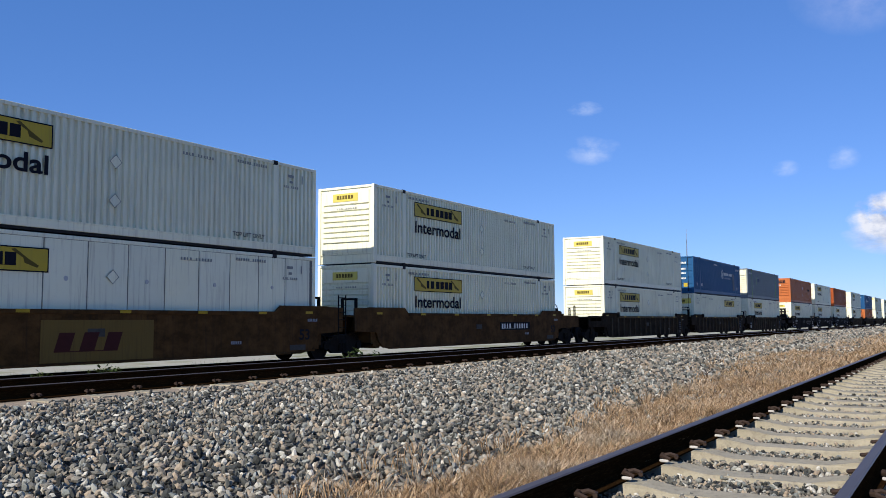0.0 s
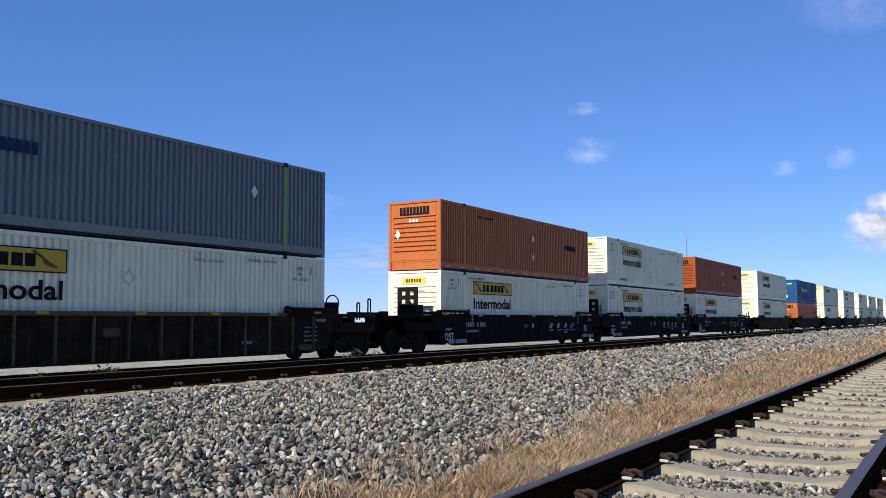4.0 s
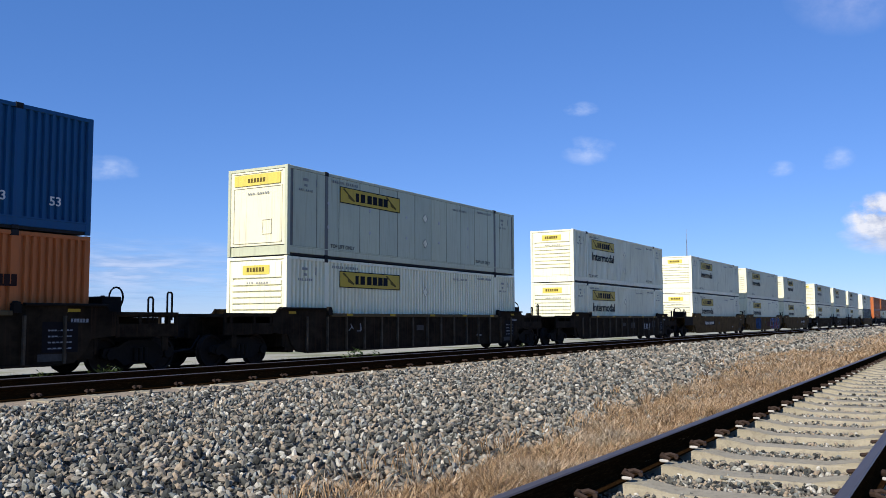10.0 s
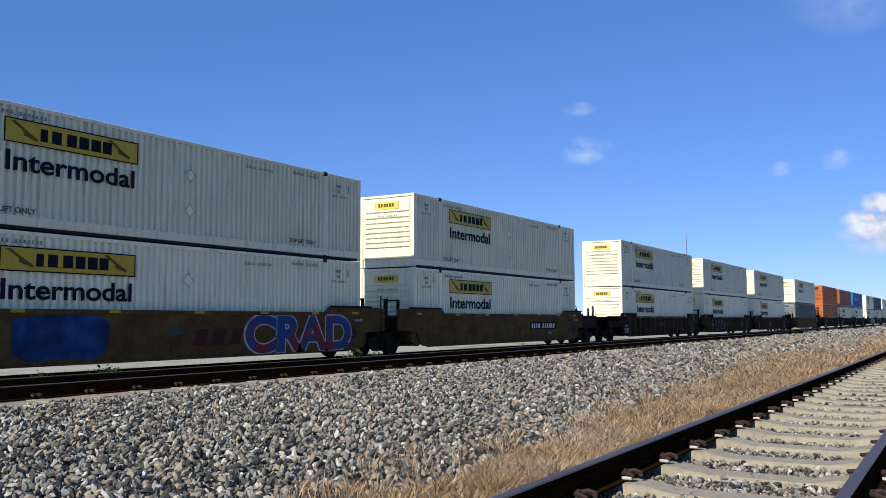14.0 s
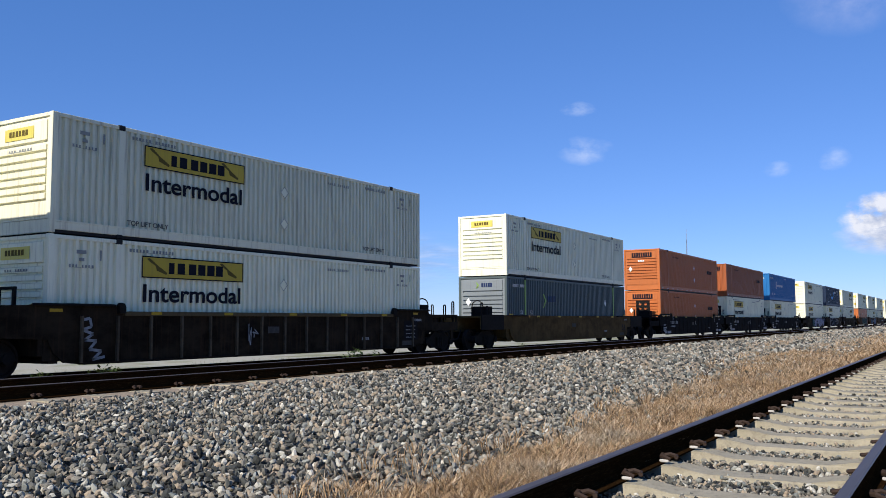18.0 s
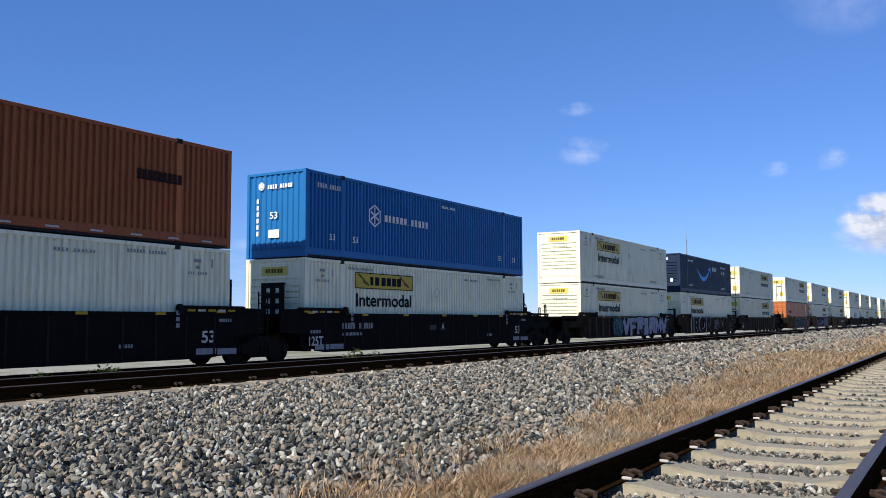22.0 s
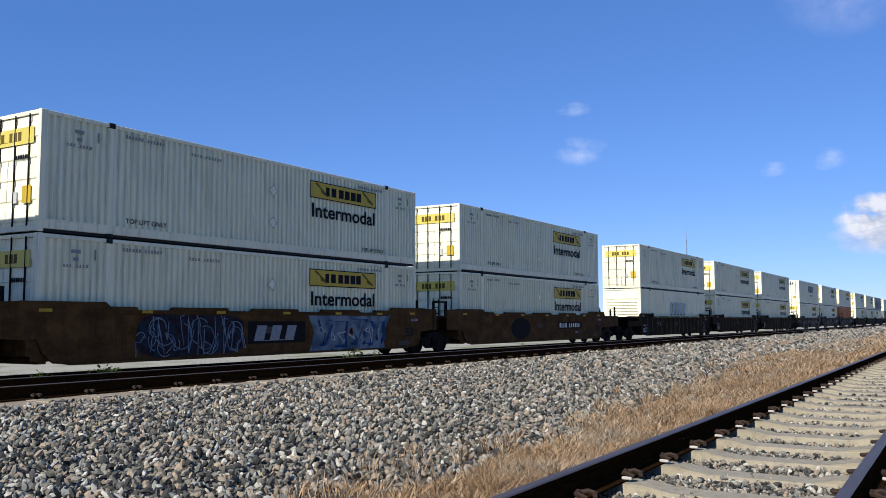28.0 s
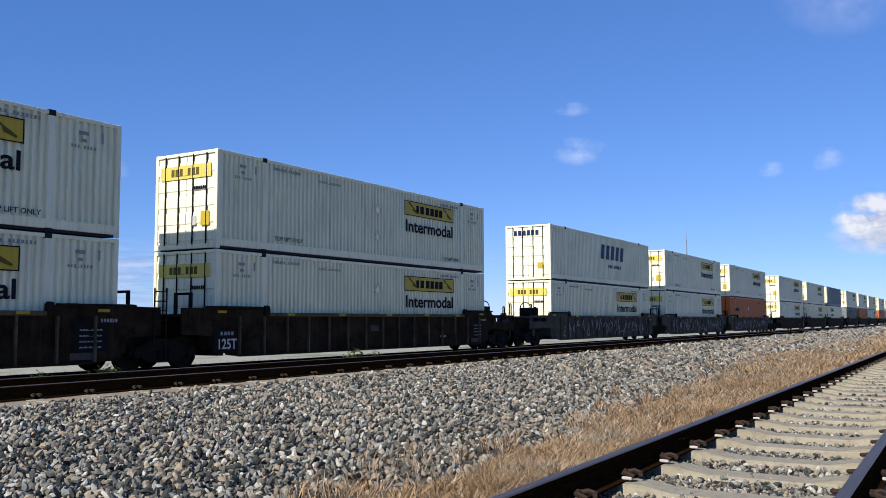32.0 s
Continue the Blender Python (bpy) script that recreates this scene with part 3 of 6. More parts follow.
def end_ribs(style):
    """Nose wall at the -x end: level ribs, or upright waves."""
    bm = bmesh.new()
    x = -HALF + 0.03
    if style == "level":
        n = 7
        pts = [(x + 0.03, 0.34), (x + 0.03, 0.40), (x + 0.012, 0.41), (x + 0.012, 0.74), (x + 0.045, 0.75)]
        step = (2.18 - 0.80) / n
        for i in range(n):
            a = 0.80 + i * step
            pts += [(x + 0.045, a), (x - 0.022, a + 0.012), (x - 0.022, a + step * 0.68), (x + 0.045, a + step * 0.80)]
        pts += [(x + 0.045, 2.21), (x - 0.02, 2.23), (x - 0.02, 2.70), (x + 0.02, 2.74), (x + 0.02, 2.80), (x + 0.10, 2.80), (x + 0.10, 0.34)]
        prism(bm, pts, -1.06, 1.06, "y")
        box(bm, x + 0.012, x + 0.10, -1.20, -1.06, 0.34, 2.80)
        box(bm, x + 0.012, x + 0.10, 1.06, 1.20, 0.34, 2.80)
    elif style == "flat":
        box(bm, x, x + 0.10, -1.19, 1.19, 0.34, 2.80)
        for y0, y1, z0, z1 in ((-1.06, 1.06, 2.24, 2.27), (-1.06, 1.06, 2.72, 2.75), (-1.06, -1.02, 0.44, 2.24), (1.02, 1.06, 0.44, 2.24), (-1.06, 1.06, 0.42, 0.46), (-0.62, -0.22, 0.70, 0.73), (-0.62, -0.22, 1.16, 1.19), (-0.62, -0.59, 0.73, 1.16), (-0.25, -0.22, 0.73, 1.16)):
            box(bm, x - 0.025, x - 0.002, y0, y1, z0, z1)
    else:
        strip = wave(-1.18, 1.18, 0.24, 0.04)
        lo = [bm.verts.new((x + d, y, 0.30)) for y, d in strip]
        hi = [bm.verts.new((x + d, y, 2.80)) for y, d in strip]
        for i in range(len(strip) - 1):
            bm.faces.new((lo[i], hi[i], hi[i + 1], lo[i + 1]))
        box(bm, x + 0.06, x + 0.09, -1.2, 1.2, 0.30, 2.80)
    return bm


def door_leaf(sign):
    x = HALF - 0.05
    y0, y1 = (0.008, 1.19) if sign > 0 else (-1.19, -0.008)
    n = 5
    step = 2.5 / n
    pts = [(x - 0.05, 0.18), (x, 0.18)]
    for i in range(n):
        a = 0.24 + i * step
        pts += [(x, a), (x + 0.024, a + 0.03), (x + 0.024, a + 0.68 * step), (x, a + 0.75 * step)]
    pts += [(x, 2.78), (x - 0.05, 2.78)]
    return prism(bmesh.new(), pts, y0, y1, "y")


SHARED = {}
TURN = {"doors": False}  # whether the model under way will show its doors or its nose


def shared(key, make, material):
    k = (key, material.name)
    if k not in SHARED:
        SHARED[k] = mesh_of(key, make(), material)
    return SHARED[k]


def build_container(body, name="shipping_container", label="", side="wave", nose="level", post=None, end_mat=None, marks=()):
    """A 53-foot container, nose at -x, doors at +x, base at z = 0."""
    root = tagged(new(name), label=label, category="container", group="stacked containers")
    # Turned white containers: shade put into the wall colour, sun-facing ends keep full white.
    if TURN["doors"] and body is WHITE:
        body = WHITE_SHADED
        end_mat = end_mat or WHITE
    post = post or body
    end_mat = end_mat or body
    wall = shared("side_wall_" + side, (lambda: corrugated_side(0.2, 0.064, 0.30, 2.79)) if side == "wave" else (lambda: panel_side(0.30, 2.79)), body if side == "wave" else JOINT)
    flip = pose(0, 0, 0, 0, 0, 180)
    for m in (Matrix(), flip):
        skin = part("side_wall", wall, None, root, "", m)
        if side == "panel":
            for k in range(13):
                sheet = part("panel", shared("panel_sheet", lambda: panel_sheet(0.31, 2.78), body), None, skin, "", pose(-7.2 + 1.2 * k, 0, 0))
                if k % 2:
                    for z in (1.05, 1.85):
                        part("lashing_ring", shared("lashing_ring", lambda: rod(bmesh.new(), (0, -WIDE + 0.002, 0), (0, -WIDE + 0.014, 0), 0.06, 12), PALE_MARK), None, skin, "", pose(-7.2 + 1.2 * k, 0, z))
        part("bottom_rail", shared("bottom_rail", lambda: prism(bmesh.new(), [(-WIDE + 0.03, 0.075), (-WIDE + 0.008, 0.085), (-WIDE + 0.008, 0.26), (-WIDE - 0.002, 0.27), (-WIDE - 0.002, 0.305), (-WIDE + 0.1, 0.305), (-WIDE + 0.1, 0.075)], -7.95, 7.95, "x"), body), None, root, "", m)
        part("top_rail", shared("top_rail", lambda: boxes((-7.95, 7.95, -WIDE, -WIDE + 0.09, 2.79, 2.885), bevel=0.008), body), None, root, "", m)
        for x in (-6.09, 6.09):
            p = part("lift_post", shared("lift_post", lambda: boxes((-0.08, 0.08, -WIDE + 0.002, -WIDE + 0.10, 0.0, 2.79)), post), None, root, "", m @ pose(x, 0, 0))
            part("corner_fitting", shared("top_fitting", lambda: boxes((-0.10, 0.10, -WIDE - 0.012, -WIDE + 0.16, 2.77, 2.91), bevel=0.015), BRAID), None, p)
            if m is not flip or TURN["doors"]:
                part("corner_fitting", shared("low_fitting", lambda: boxes((-0.09, 0.09, -WIDE - 0.008, -WIDE + 0.14, -0.005, 0.10), bevel=0.015), BRAID), None, p)
        for x in (-8.0, 8.0):
            part("corner_post", shared("corner_post", lambda: boxes((-0.077, 0.077, -WIDE, -WIDE + 0.12, 0.0, 2.896), bevel=0.012), body), None, root, "", m @ pose(x, 0, 0))
    part("roof", shared("roof", lambda: boxes((-7.98, 7.98, -1.21, 1.21, 2.83, 2.868), *[(x, x + 0.1, -1.15, 1.15, 2.866, 2.878) for x in np.arange(-7.6, 7.5, 0.5)]), body), None, root)
    # Lower, wider black slab is added as the shadow gap under the bottom rail.
    part("floor", shared("floor", lambda: boxes((-7.92, 7.92, -1.19, 1.19, 0.10, 0.26), (-7.92, 7.92, -WIDE + 0.03, WIDE - 0.03, 0.004, 0.10)), BRAID), None, root)
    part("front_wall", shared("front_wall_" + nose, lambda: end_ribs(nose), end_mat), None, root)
    part("front_sill", shared("front_sill", lambda: boxes((-HALF + 0.07, -HALF + 0.2, -1.19, 1.19, 0.02, 0.33)), body), None, root)
    part("front_header", shared("front_header", lambda: boxes((-HALF + 0.005, -HALF + 0.1, -1.19, 1.19, 2.80, 2.885)), body), None, root)
    part("rear_sill", shared("rear_sill", lambda: boxes((HALF - 0.12, HALF - 0.005, -1.19, 1.19, 0.02, 0.17)), body), None, root)
    part("rear_header", shared("rear_header", lambda: boxes((HALF - 0.12, HALF - 0.005, -1.19, 1.19, 2.79, 2.885)), body), None, root)
    for sign in (-1, 1):
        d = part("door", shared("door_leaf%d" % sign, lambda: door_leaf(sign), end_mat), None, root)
        for k in (0.30, 0.86) if TURN["doors"] else ():
            part("lock_rod", shared("lock_rod", lambda: rod(bmesh.new(), (HALF - 0.005, 0, 0.14), (HALF - 0.005, 0, 2.82), 0.022), STEEL), None, d, "", pose(0, sign * k, 0))
    for mark in marks:
        mark(root)
    return root


def stamp(root, name, data, x, z, label="", proud=0.005):
    """Fix a flat marking x metres from the nose and z above the base, on the side that faces the camera's track."""
    m = pose(-HALF + x, -WIDE - proud, z)
    if TURN["doors"]:
        m = pose(-HALF + x + max(v.co.x for v in data.vertices), WIDE + proud, z, 0, 0, 180)
    part(name, data, None, root, label, m)


def end_stamp(root, name, data, y, z, nose=True, label=""):
    """Fix a flat marking on the nose or the doors; y from the wall's left as one faces it."""
    if nose == TURN["doors"]:
        return
    out = HALF + (0.008 if name == "logo_mark" else 0.002)
    m = pose(-out, 1.2 - y, z, 0, 0, -90) if nose else pose(out, -1.2 + y, z, 0, 0, 90)
    part(name, data, None, root, label, m)


def plate(w, h, material, edge=None):
    def make():
        return boxes((0, w, -0.003, 0.0, 0, h))
    return shared("plate%.2f_%.2f" % (w, h), make, material)


def outline(w, h, t=0.03):
    return boxes((0, w, -0.004, -0.001, 0, t), (0, w, -0.004, -0.001, h - t, h), (0, t, -0.004, -0.001, t, h - t), (w - t, w, -0.004, -0.001, t, h - t))


def logo_bars():
    """Heavy upright blocks: a plain stand-in for the mark."""
    return comb(bmesh.new(), [(0.0, 0.19, 0.30), (0.30, 0.56, 0.30), (0.70, 0.97, 0.30), (1.04, 1.31, 0.30), (1.38, 1.66, 0.30), (1.71, 1.98, 0.30)], 0.010, -0.003, 0.0)


def logo_stroke():
    return prism(bmesh.new(), [(0.0, 0.40), (0.10, 0.42), (0.40, 0.22), (0.70, 0.05), (0.66, 0.0), (0.34, 0.10), (0.30, 0.22), (0.08, 0.34)], -0.003, 0.0, "y")


def holder():
    return prism(bmesh.new(), [(0, 0.19), (0.19, 0), (0.38, 0.19), (0.19, 0.38)], -0.004, 0, "y")


def holder_edge():
    """The rim of a diamond-shaped placard holder."""
    bm = bmesh.new()
    pts, q = [(0, 0.19), (0.19, 0), (0.38, 0.19), (0.19, 0.38)], 0.9
    for k in range(4):
        (ax, az), (bx, bz) = pts[k], pts[(k + 1) % 4]
        prism(bm, [(ax, az), (bx, bz), (0.19 + (bx - 0.19) * q, 0.19 + (bz - 0.19) * q), (0.19 + (ax - 0.19) * q, 0.19 + (az - 0.19) * q)], -0.004, 0, "y")
    return bm


def end_notes():
    """A short column of small print beside a dash."""
    bm = bars(8, 0.72, 0.075, 5, 0.4)
    box(bm, 0.27, 0.42, -0.002, 0.0, 0.16, 0.24)
    box(bm, 0.20, 0.47, -0.002, 0.0, 0.34, 0.43)
    box(bm, 0.86, 0.91, -0.002, 0.0, 0.20, 0.46)
    return bm


def white_marks(text=True, lift=True, wide=False):
    def apply(root):
        stamp(root, "logo_panel", plate(3.7, 0.57, YELLOW), 2.70, 1.96, label="yellow logo panel")
        stamp(root, "logo_border", shared("logo_border", lambda: outline(3.7, 0.57), INK), 2.70, 1.96, proud=0.007)
        stamp(root, "logo_mark", shared("logo_bars", logo_bars, INK), 3.60, 2.09, proud=0.008)
        for x in (0.15, 2.75):
            stamp(root, "logo_stroke", shared("logo_stroke", logo_stroke, BROWN_INK), 2.70 + x, 2.06, proud=0.008)
        if text:
            stamp(root, "lettering", words("Intermodal", 3.55, 0.47, INK), 2.76, 1.32, label="dark lettering")
        if lift:
            stamp(root, "lettering", words("TOP LIFT ONLY", 1.35, 0.13, SOFT_INK), 2.2, 0.36)
            stamp(root, "small_marking", shared("tiny_bars_a", lambda: bars(14, 1.5, 0.085, 3, 0.4), FAINT_INK), 2.3, 2.60)
            stamp(root, "small_marking", shared("tiny_bars_b", lambda: bars(13, 1.3, 0.085, 4, 0.4), FAINT_INK), 12.5, 2.60)
            stamp(root, "small_marking", shared("tiny_bars_c", lambda: bars(11, 1.2, 0.08, 7, 0.5), FAINT_INK), 10.4, 2.50)
            for x in (0.55, 14.55):
                stamp(root, "small_marking", shared("end_notes", end_notes, FAINT_INK), x, 2.12)
            stamp(root, "lettering", words("TOP LIFT ONLY", 1.35, 0.13, SOFT_INK), 12.35, 0.40)
        for z in (0.75, 1.75):
            stamp(root, "placard_holder", shared("placard", holder, WHITE), 8.0, z, proud=0.012)
            stamp(root, "placard_edge", shared("placard_edge", holder_edge, GREY), 8.0, z, proud=0.017)
        end_stamp(root, "logo_panel", plate(1.15, 0.30, NOSE_YELLOW) if not wide else plate(2.0, 0.36, NOSE_YELLOW), 0.2 if wide else 0.62, 2.32, label="yellow logo panel")
        end_stamp(root, "logo_mark", shared("end_logo_bars", lambda: bars(6, 0.78, 0.14, 8), BROWN_INK), 0.80, 2.41)
        end_stamp(root, "small_marking", shared("nose_print", lambda: bars(9, 0.95, 0.06, 19, 0.4), FAINT_INK), 0.80, 2.02)
        end_stamp(root, "logo_panel", plate(2.1, 0.40, NOSE_YELLOW), 0.14, 2.10, nose=False, label="yellow logo panel")
        end_stamp(root, "logo_mark", shared("door_logo_bars", lambda: bars(7, 1.2, 0.22, 8), BROWN_INK), 0.60, 2.19, nose=False)
        end_stamp(root, "notice", plate(0.34, 0.42, YELLOW), 1.85, 0.68, nose=False, label="yellow notice")
        end_stamp(root, "notice", plate(0.2, 0.28, PALE_MARK), 1.45, 0.7, nose=False)
        end_stamp(root, "small_marking", shared("tiny_bars_f", lambda: bars(6, 0.55, 0.10, 9), INK), 1.55, 1.75, nose=False)
    return apply


def diamond():
    return prism(bmesh.new(), [(0, 0.2), (0.14, 0), (0.28, 0.2), (0.14, 0.4)], -0.004, 0, "y")


def orange_marks(root):
    stamp(root, "logo_mark", shared("orange_bars", lambda: comb(bmesh.new(), [(i * 0.17, i * 0.17 + 0.14, 0.27) for i in range(9)], 0.05, -0.003, 0.0), BROWN_RED), 12.75, 1.62, label="dark logo blocks")
    stamp(root, "small_marking", shared("tiny_bars_g", lambda: bars(9, 1.5, 0.09, 11, 0.4), BROWN_RED), 3.2, 2.42)
    for k in range(13):
        stamp(root, "reflective_dash", shared("dash", lambda: boxes((0, 0.36, -0.003, 0, 0, 0.045)), PALE_MARK), 0.4 + 1.22 * k, 0.12)
    for z in (0.8, 1.7) if "grimy" not in root.get("label", "") else ():
        stamp(root, "placard_holder", shared("bright_placard", diamond, CHALK), 8.7, z, proud=0.012)
    end_stamp(root, "logo_mark", shared("orange_end_bars", lambda: comb(bmesh.new(), [(i * 0.165, i * 0.165 + 0.12, 0.34) for i in range(9)], 0.06, -0.003, 0.0), INK), 0.5, 2.3, label="dark logo blocks")
    end_stamp(root, "number", shared("tiny_bars_h", lambda: bars(3, 0.5, 0.12, 12), CHALK), 0.95, 2.0)
    end_stamp(root, "placard_holder", shared("bright_placard", diamond, CHALK), 0.25, 1.3)


def hexagon(r, t):
    bm = bmesh.new()
    for i in range(6):
        a, b = (radians(60 * k + 30) for k in (i, i + 1))
        prism(bm, [(r * math.cos(a), r * math.sin(a)), (r * math.cos(b), r * math.sin(b)), ((r - t) * math.cos(b), (r - t) * math.sin(b)), ((r - t) * math.cos(a), (r - t) * math.sin(a))], -0.003, 0, "y")
        s, c = math.sin(a), math.cos(a)
        q = t * 0.5
        prism(bm, [(-s * q, c * q), (s * q, -c * q), (c * r * 0.7 + s * q, s * r * 0.7 - c * q), (c * r * 0.7 - s * q, s * r * 0.7 + c * q)], -0.003, 0, "y")
    bmesh.ops.translate(bm, verts=bm.verts, vec=(r, 0, r))
    return bm


def blue_marks(root):
    stamp(root, "logo_emblem", shared("hexagon", lambda: hexagon(0.42, 0.07), CHALK), 6.45 if TURN["doors"] else 3.45, 1.42 if TURN["doors"] else 1.28, label="white six-sided emblem")
    stamp(root, "logo_mark", shared("blue_bars", lambda: bars(12, 3.1, 0.25, 14, 0.3), CHALK), 3.25 if TURN["doors"] else 4.5, 1.78 if TURN["doors"] else 1.55, label="white logo blocks")
    if TURN["doors"]:
        stamp(root, "small_marking", shared("blue_bars_low", lambda: bars(11, 2.6, 0.10, 20, 0.5), PALE_MARK), 3.6, 1.50)
    for x in (1.25, 2.55, 13.6, 15.0):
        stamp(root, "lettering", words("53", 0.30, 0.22, CHALK), x, 0.62)
    if TURN["doors"]:
        stamp(root, "dark_patch", shared("blue_patch", lambda: boxes((0, 0.75, -0.003, 0, 0, 1.45), bevel=0.001), NAVY), 2.35, 0.55, label="dark repainted patch")
    stamp(root, "small_marking", shared("tiny_bars_i", lambda: bars(10, 1.3, 0.16, 15), PALE_MARK), 0.6, 2.35)
    stamp(root, "small_marking", shared("tiny_bars_j", lambda: bars(10, 1.1, 0.10, 16), CHALK), 8.6, 2.5)
    end_stamp(root, "logo_mark", shared("tiny_bars_k", lambda: bars(10, 1.1, 0.14, 17), CHALK), 0.85, 2.32)
    end_stamp(root, "logo_emblem", shared("small_hexagon", lambda: hexagon(0.15, 0.05), CHALK), 0.42, 2.28)
    end_stamp(root, "lettering", words("53", 0.34, 0.24, CHALK), 0.95, 1.30)
    end_stamp(root, "notice", plate(0.48, 0.28, CHALK), 0.9, 0.66)
    end_stamp(root, "number", shared("tall_bars", lambda: boxes(*[(0, 0.10, -0.003, 0, i * 0.22, i * 0.22 + 0.16) for i in range(6)]), CHALK), 0.36, 0.75)
    end_stamp(root, "logo_mark", shared("tiny_bars_k", lambda: bars(10, 1.1, 0.14, 17), CHALK), 0.85, 2.32, nose=False)
    for i, y in enumerate((0.3, 0.9, 1.5)):
        for z in (1.1, 1.5, 1.85):
            end_stamp(root, "small_marking", shared("tiny_bars_l", lambda: bars(4, 0.4, 0.13, 18), CHALK), y, z, nose=False)
    end_stamp(root, "notice", plate(0.3, 0.3, YELLOW), 1.7, 0.5, nose=False)


def navy_marks(root):
    bm = bmesh.new()
    n = 22
    for i in range(n):
        a, b = i / n, (i + 1) / n

        def arc(t):
            x = 4.0 * t
            z = 1.05 - 3.5 * t * (1 - t) * 0.98 + 0.30 * (t - 0.5)
            h = 0.05 + 0.30 * math.sin(math.pi * min(1, t * 1.05)) ** 0.8
            return x, z, h
        xa, za, ha = arc(a)
        xb, zb, hb = arc(b)
        prism(bm, [(xa, za - ha * 0.5), (xb, zb - hb * 0.5), (xb, zb + hb * 0.5), (xa, za + ha * 0.5)], -0.003, 0, "y")
    prism(bm, [(3.3, 1.00), (3.75, 1.17), (4.25, 1.16), (4.28, 1.02), (3.8, 1.03), (3.4, 0.90)], -0.005, 0, "y")
    prism(bm, [(4.08, 1.10), (4.27, 1.13), (4.22, 0.72), (4.05, 0.44), (4.10, 0.75)], -0.007, 0, "y")
    sw = mesh_of("curved_stroke", bm, CYAN)
    stamp(root, "curved_stroke", sw, 4.85, 1.0, label="light blue curved stroke")
    stamp(root, "logo_mark", shared("navy_bars", lambda: bars(5, 1.45, 0.34, 21, 0.3), CHALK), 9.5, 1.95, label="white logo blocks")
    for x in (12.7, 13.35):
        stamp(root, "placard", shared("bright_placard", diamond, CHALK), x, 1.72)
    stamp(root, "small_marking", shared("tiny_bars_m", lambda: bars(10, 1.6, 0.13, 22), CHALK), 12.3, 2.3)
    stamp(root, "small_marking", shared("tiny_bars_n", lambda: bars(10, 1.5, 0.13, 23), CHALK), 2.2, 2.4)
    stamp(root, "lettering", words("TOP LIFT ONLY", 1.3, 0.15, CHALK), 2.2, 0.5)
    stamp(root, "lettering", words("TOP LIFT ONLY", 1.3, 0.15, CHALK), 12.4, 0.5)
    end_stamp(root, "logo_mark", shared("tiny_bars_o", lambda: bars(6, 1.1, 0.2, 24), CHALK), 0.55, 2.4)
    end_stamp(root, "curved_stroke", plate(0.5, 0.06, CYAN), 0.75, 2.28)
    for y in (0.15, 0.6):
        end_stamp(root, "placard", shared("bright_placard", diamond, CHALK), y, 1.62)
    end_stamp(root, "notice", plate(0.2, 0.28, CHALK), 1.75, 0.75)


def grey_marks(root):
    stamp(root, "logo_mark", shared("grey_bars", lambda: bars(5, 1.0, 0.3, 31), DEEP_BLUE), 4.6, 1.75, label="blue logo blocks")
    stamp(root, "logo_emblem", shared("green_chevron", lambda: prism(bmesh.new(), [(0, 0), (0.12, 0), (0.42, 0.35), (0.12, 0.7), (0, 0.7), (0.24, 0.35)], -0.003, 0, "y"), GREEN), 4.0, 1.45, label="green chevron")
    stamp(root, "placard_holder", shared("bright_placard", diamond, CHALK), 12.6, 1.6, proud=0.012)
    stamp(root, "small_marking", shared("tiny_bars_p", lambda: bars(10, 1.3, 0.14, 32), PALE_MARK), 0.6, 2.4)
    for x in (1.4, 2.5):
        stamp(root, "lettering", words("53", 0.26, 0.2, PALE_MARK), x, 1.1)
    end_stamp(root, "logo_mark", shared("grey_end_bars", lambda: bars(5, 0.6, 0.18, 33), DEEP_BLUE), 1.15, 2.4)
    end_stamp(root, "logo_emblem", shared("small_chevron", lambda: prism(bmesh.new(), [(0, 0), (0.05, 0), (0.17, 0.14), (0.05, 0.28), (0, 0.28), (0.10, 0.14)], -0.003, 0, "y"), GREEN), 0.85, 2.34)
    end_stamp(root, "notice", plate(0.48, 0.26, CHALK), 0.85, 0.6)
    end_stamp(root, "placard_holder", shared("bright_placard", diamond, CHALK), 0.3, 1.5)


DUSK_BLUE = plain("faded_blue_print", (0.10, 0.135, 0.17), 0.7)
PALE_GREY = plain("pale_grey_print", (0.34, 0.42, 0.42), 0.7)


def swift_marks(tone, z=1.5):
    def apply(root):
        def slanted():
            bm = bmesh.new()
            for i in range(5):
                x = i * 0.82
                prism(bm, [(x, 0), (x + 0.52, 0), (x + 0.70, 0.85), (x + 0.18, 0.85)], -0.003, 0, "y")
            return bm
        if tone is PALE_MARK:
            stamp(root, "logo_shadow", shared("slanted_shadow", slanted, DUSK_BLUE), 6.50, z + 0.14, label="faded blue block shadows")
            stamp(root, "logo_mark", shared("slanted_pale", slanted, PALE_GREY), 6.4, z + 0.22, label="pale grey slanted blocks", proud=0.010)
        else:
            stamp(root, "logo_mark", shared("slanted_bars", slanted, tone), 5.0, z, label="slanted logo blocks")
            stamp(root, "small_marking", shared("tiny_bars_q", lambda: bars(9, 2.2, 0.18, 41), tone), 5.6, z - 0.5)
        end_stamp(root, "small_marking", shared("tiny_bars_r", lambda: bars(6, 1.5, 0.26, 42), DEEP_BLUE), 0.4, 2.35, nose=False)
        end_stamp(root, "notice", plate(0.3, 0.3, YELLOW), 1.75, 0.6, nose=False)
    return apply


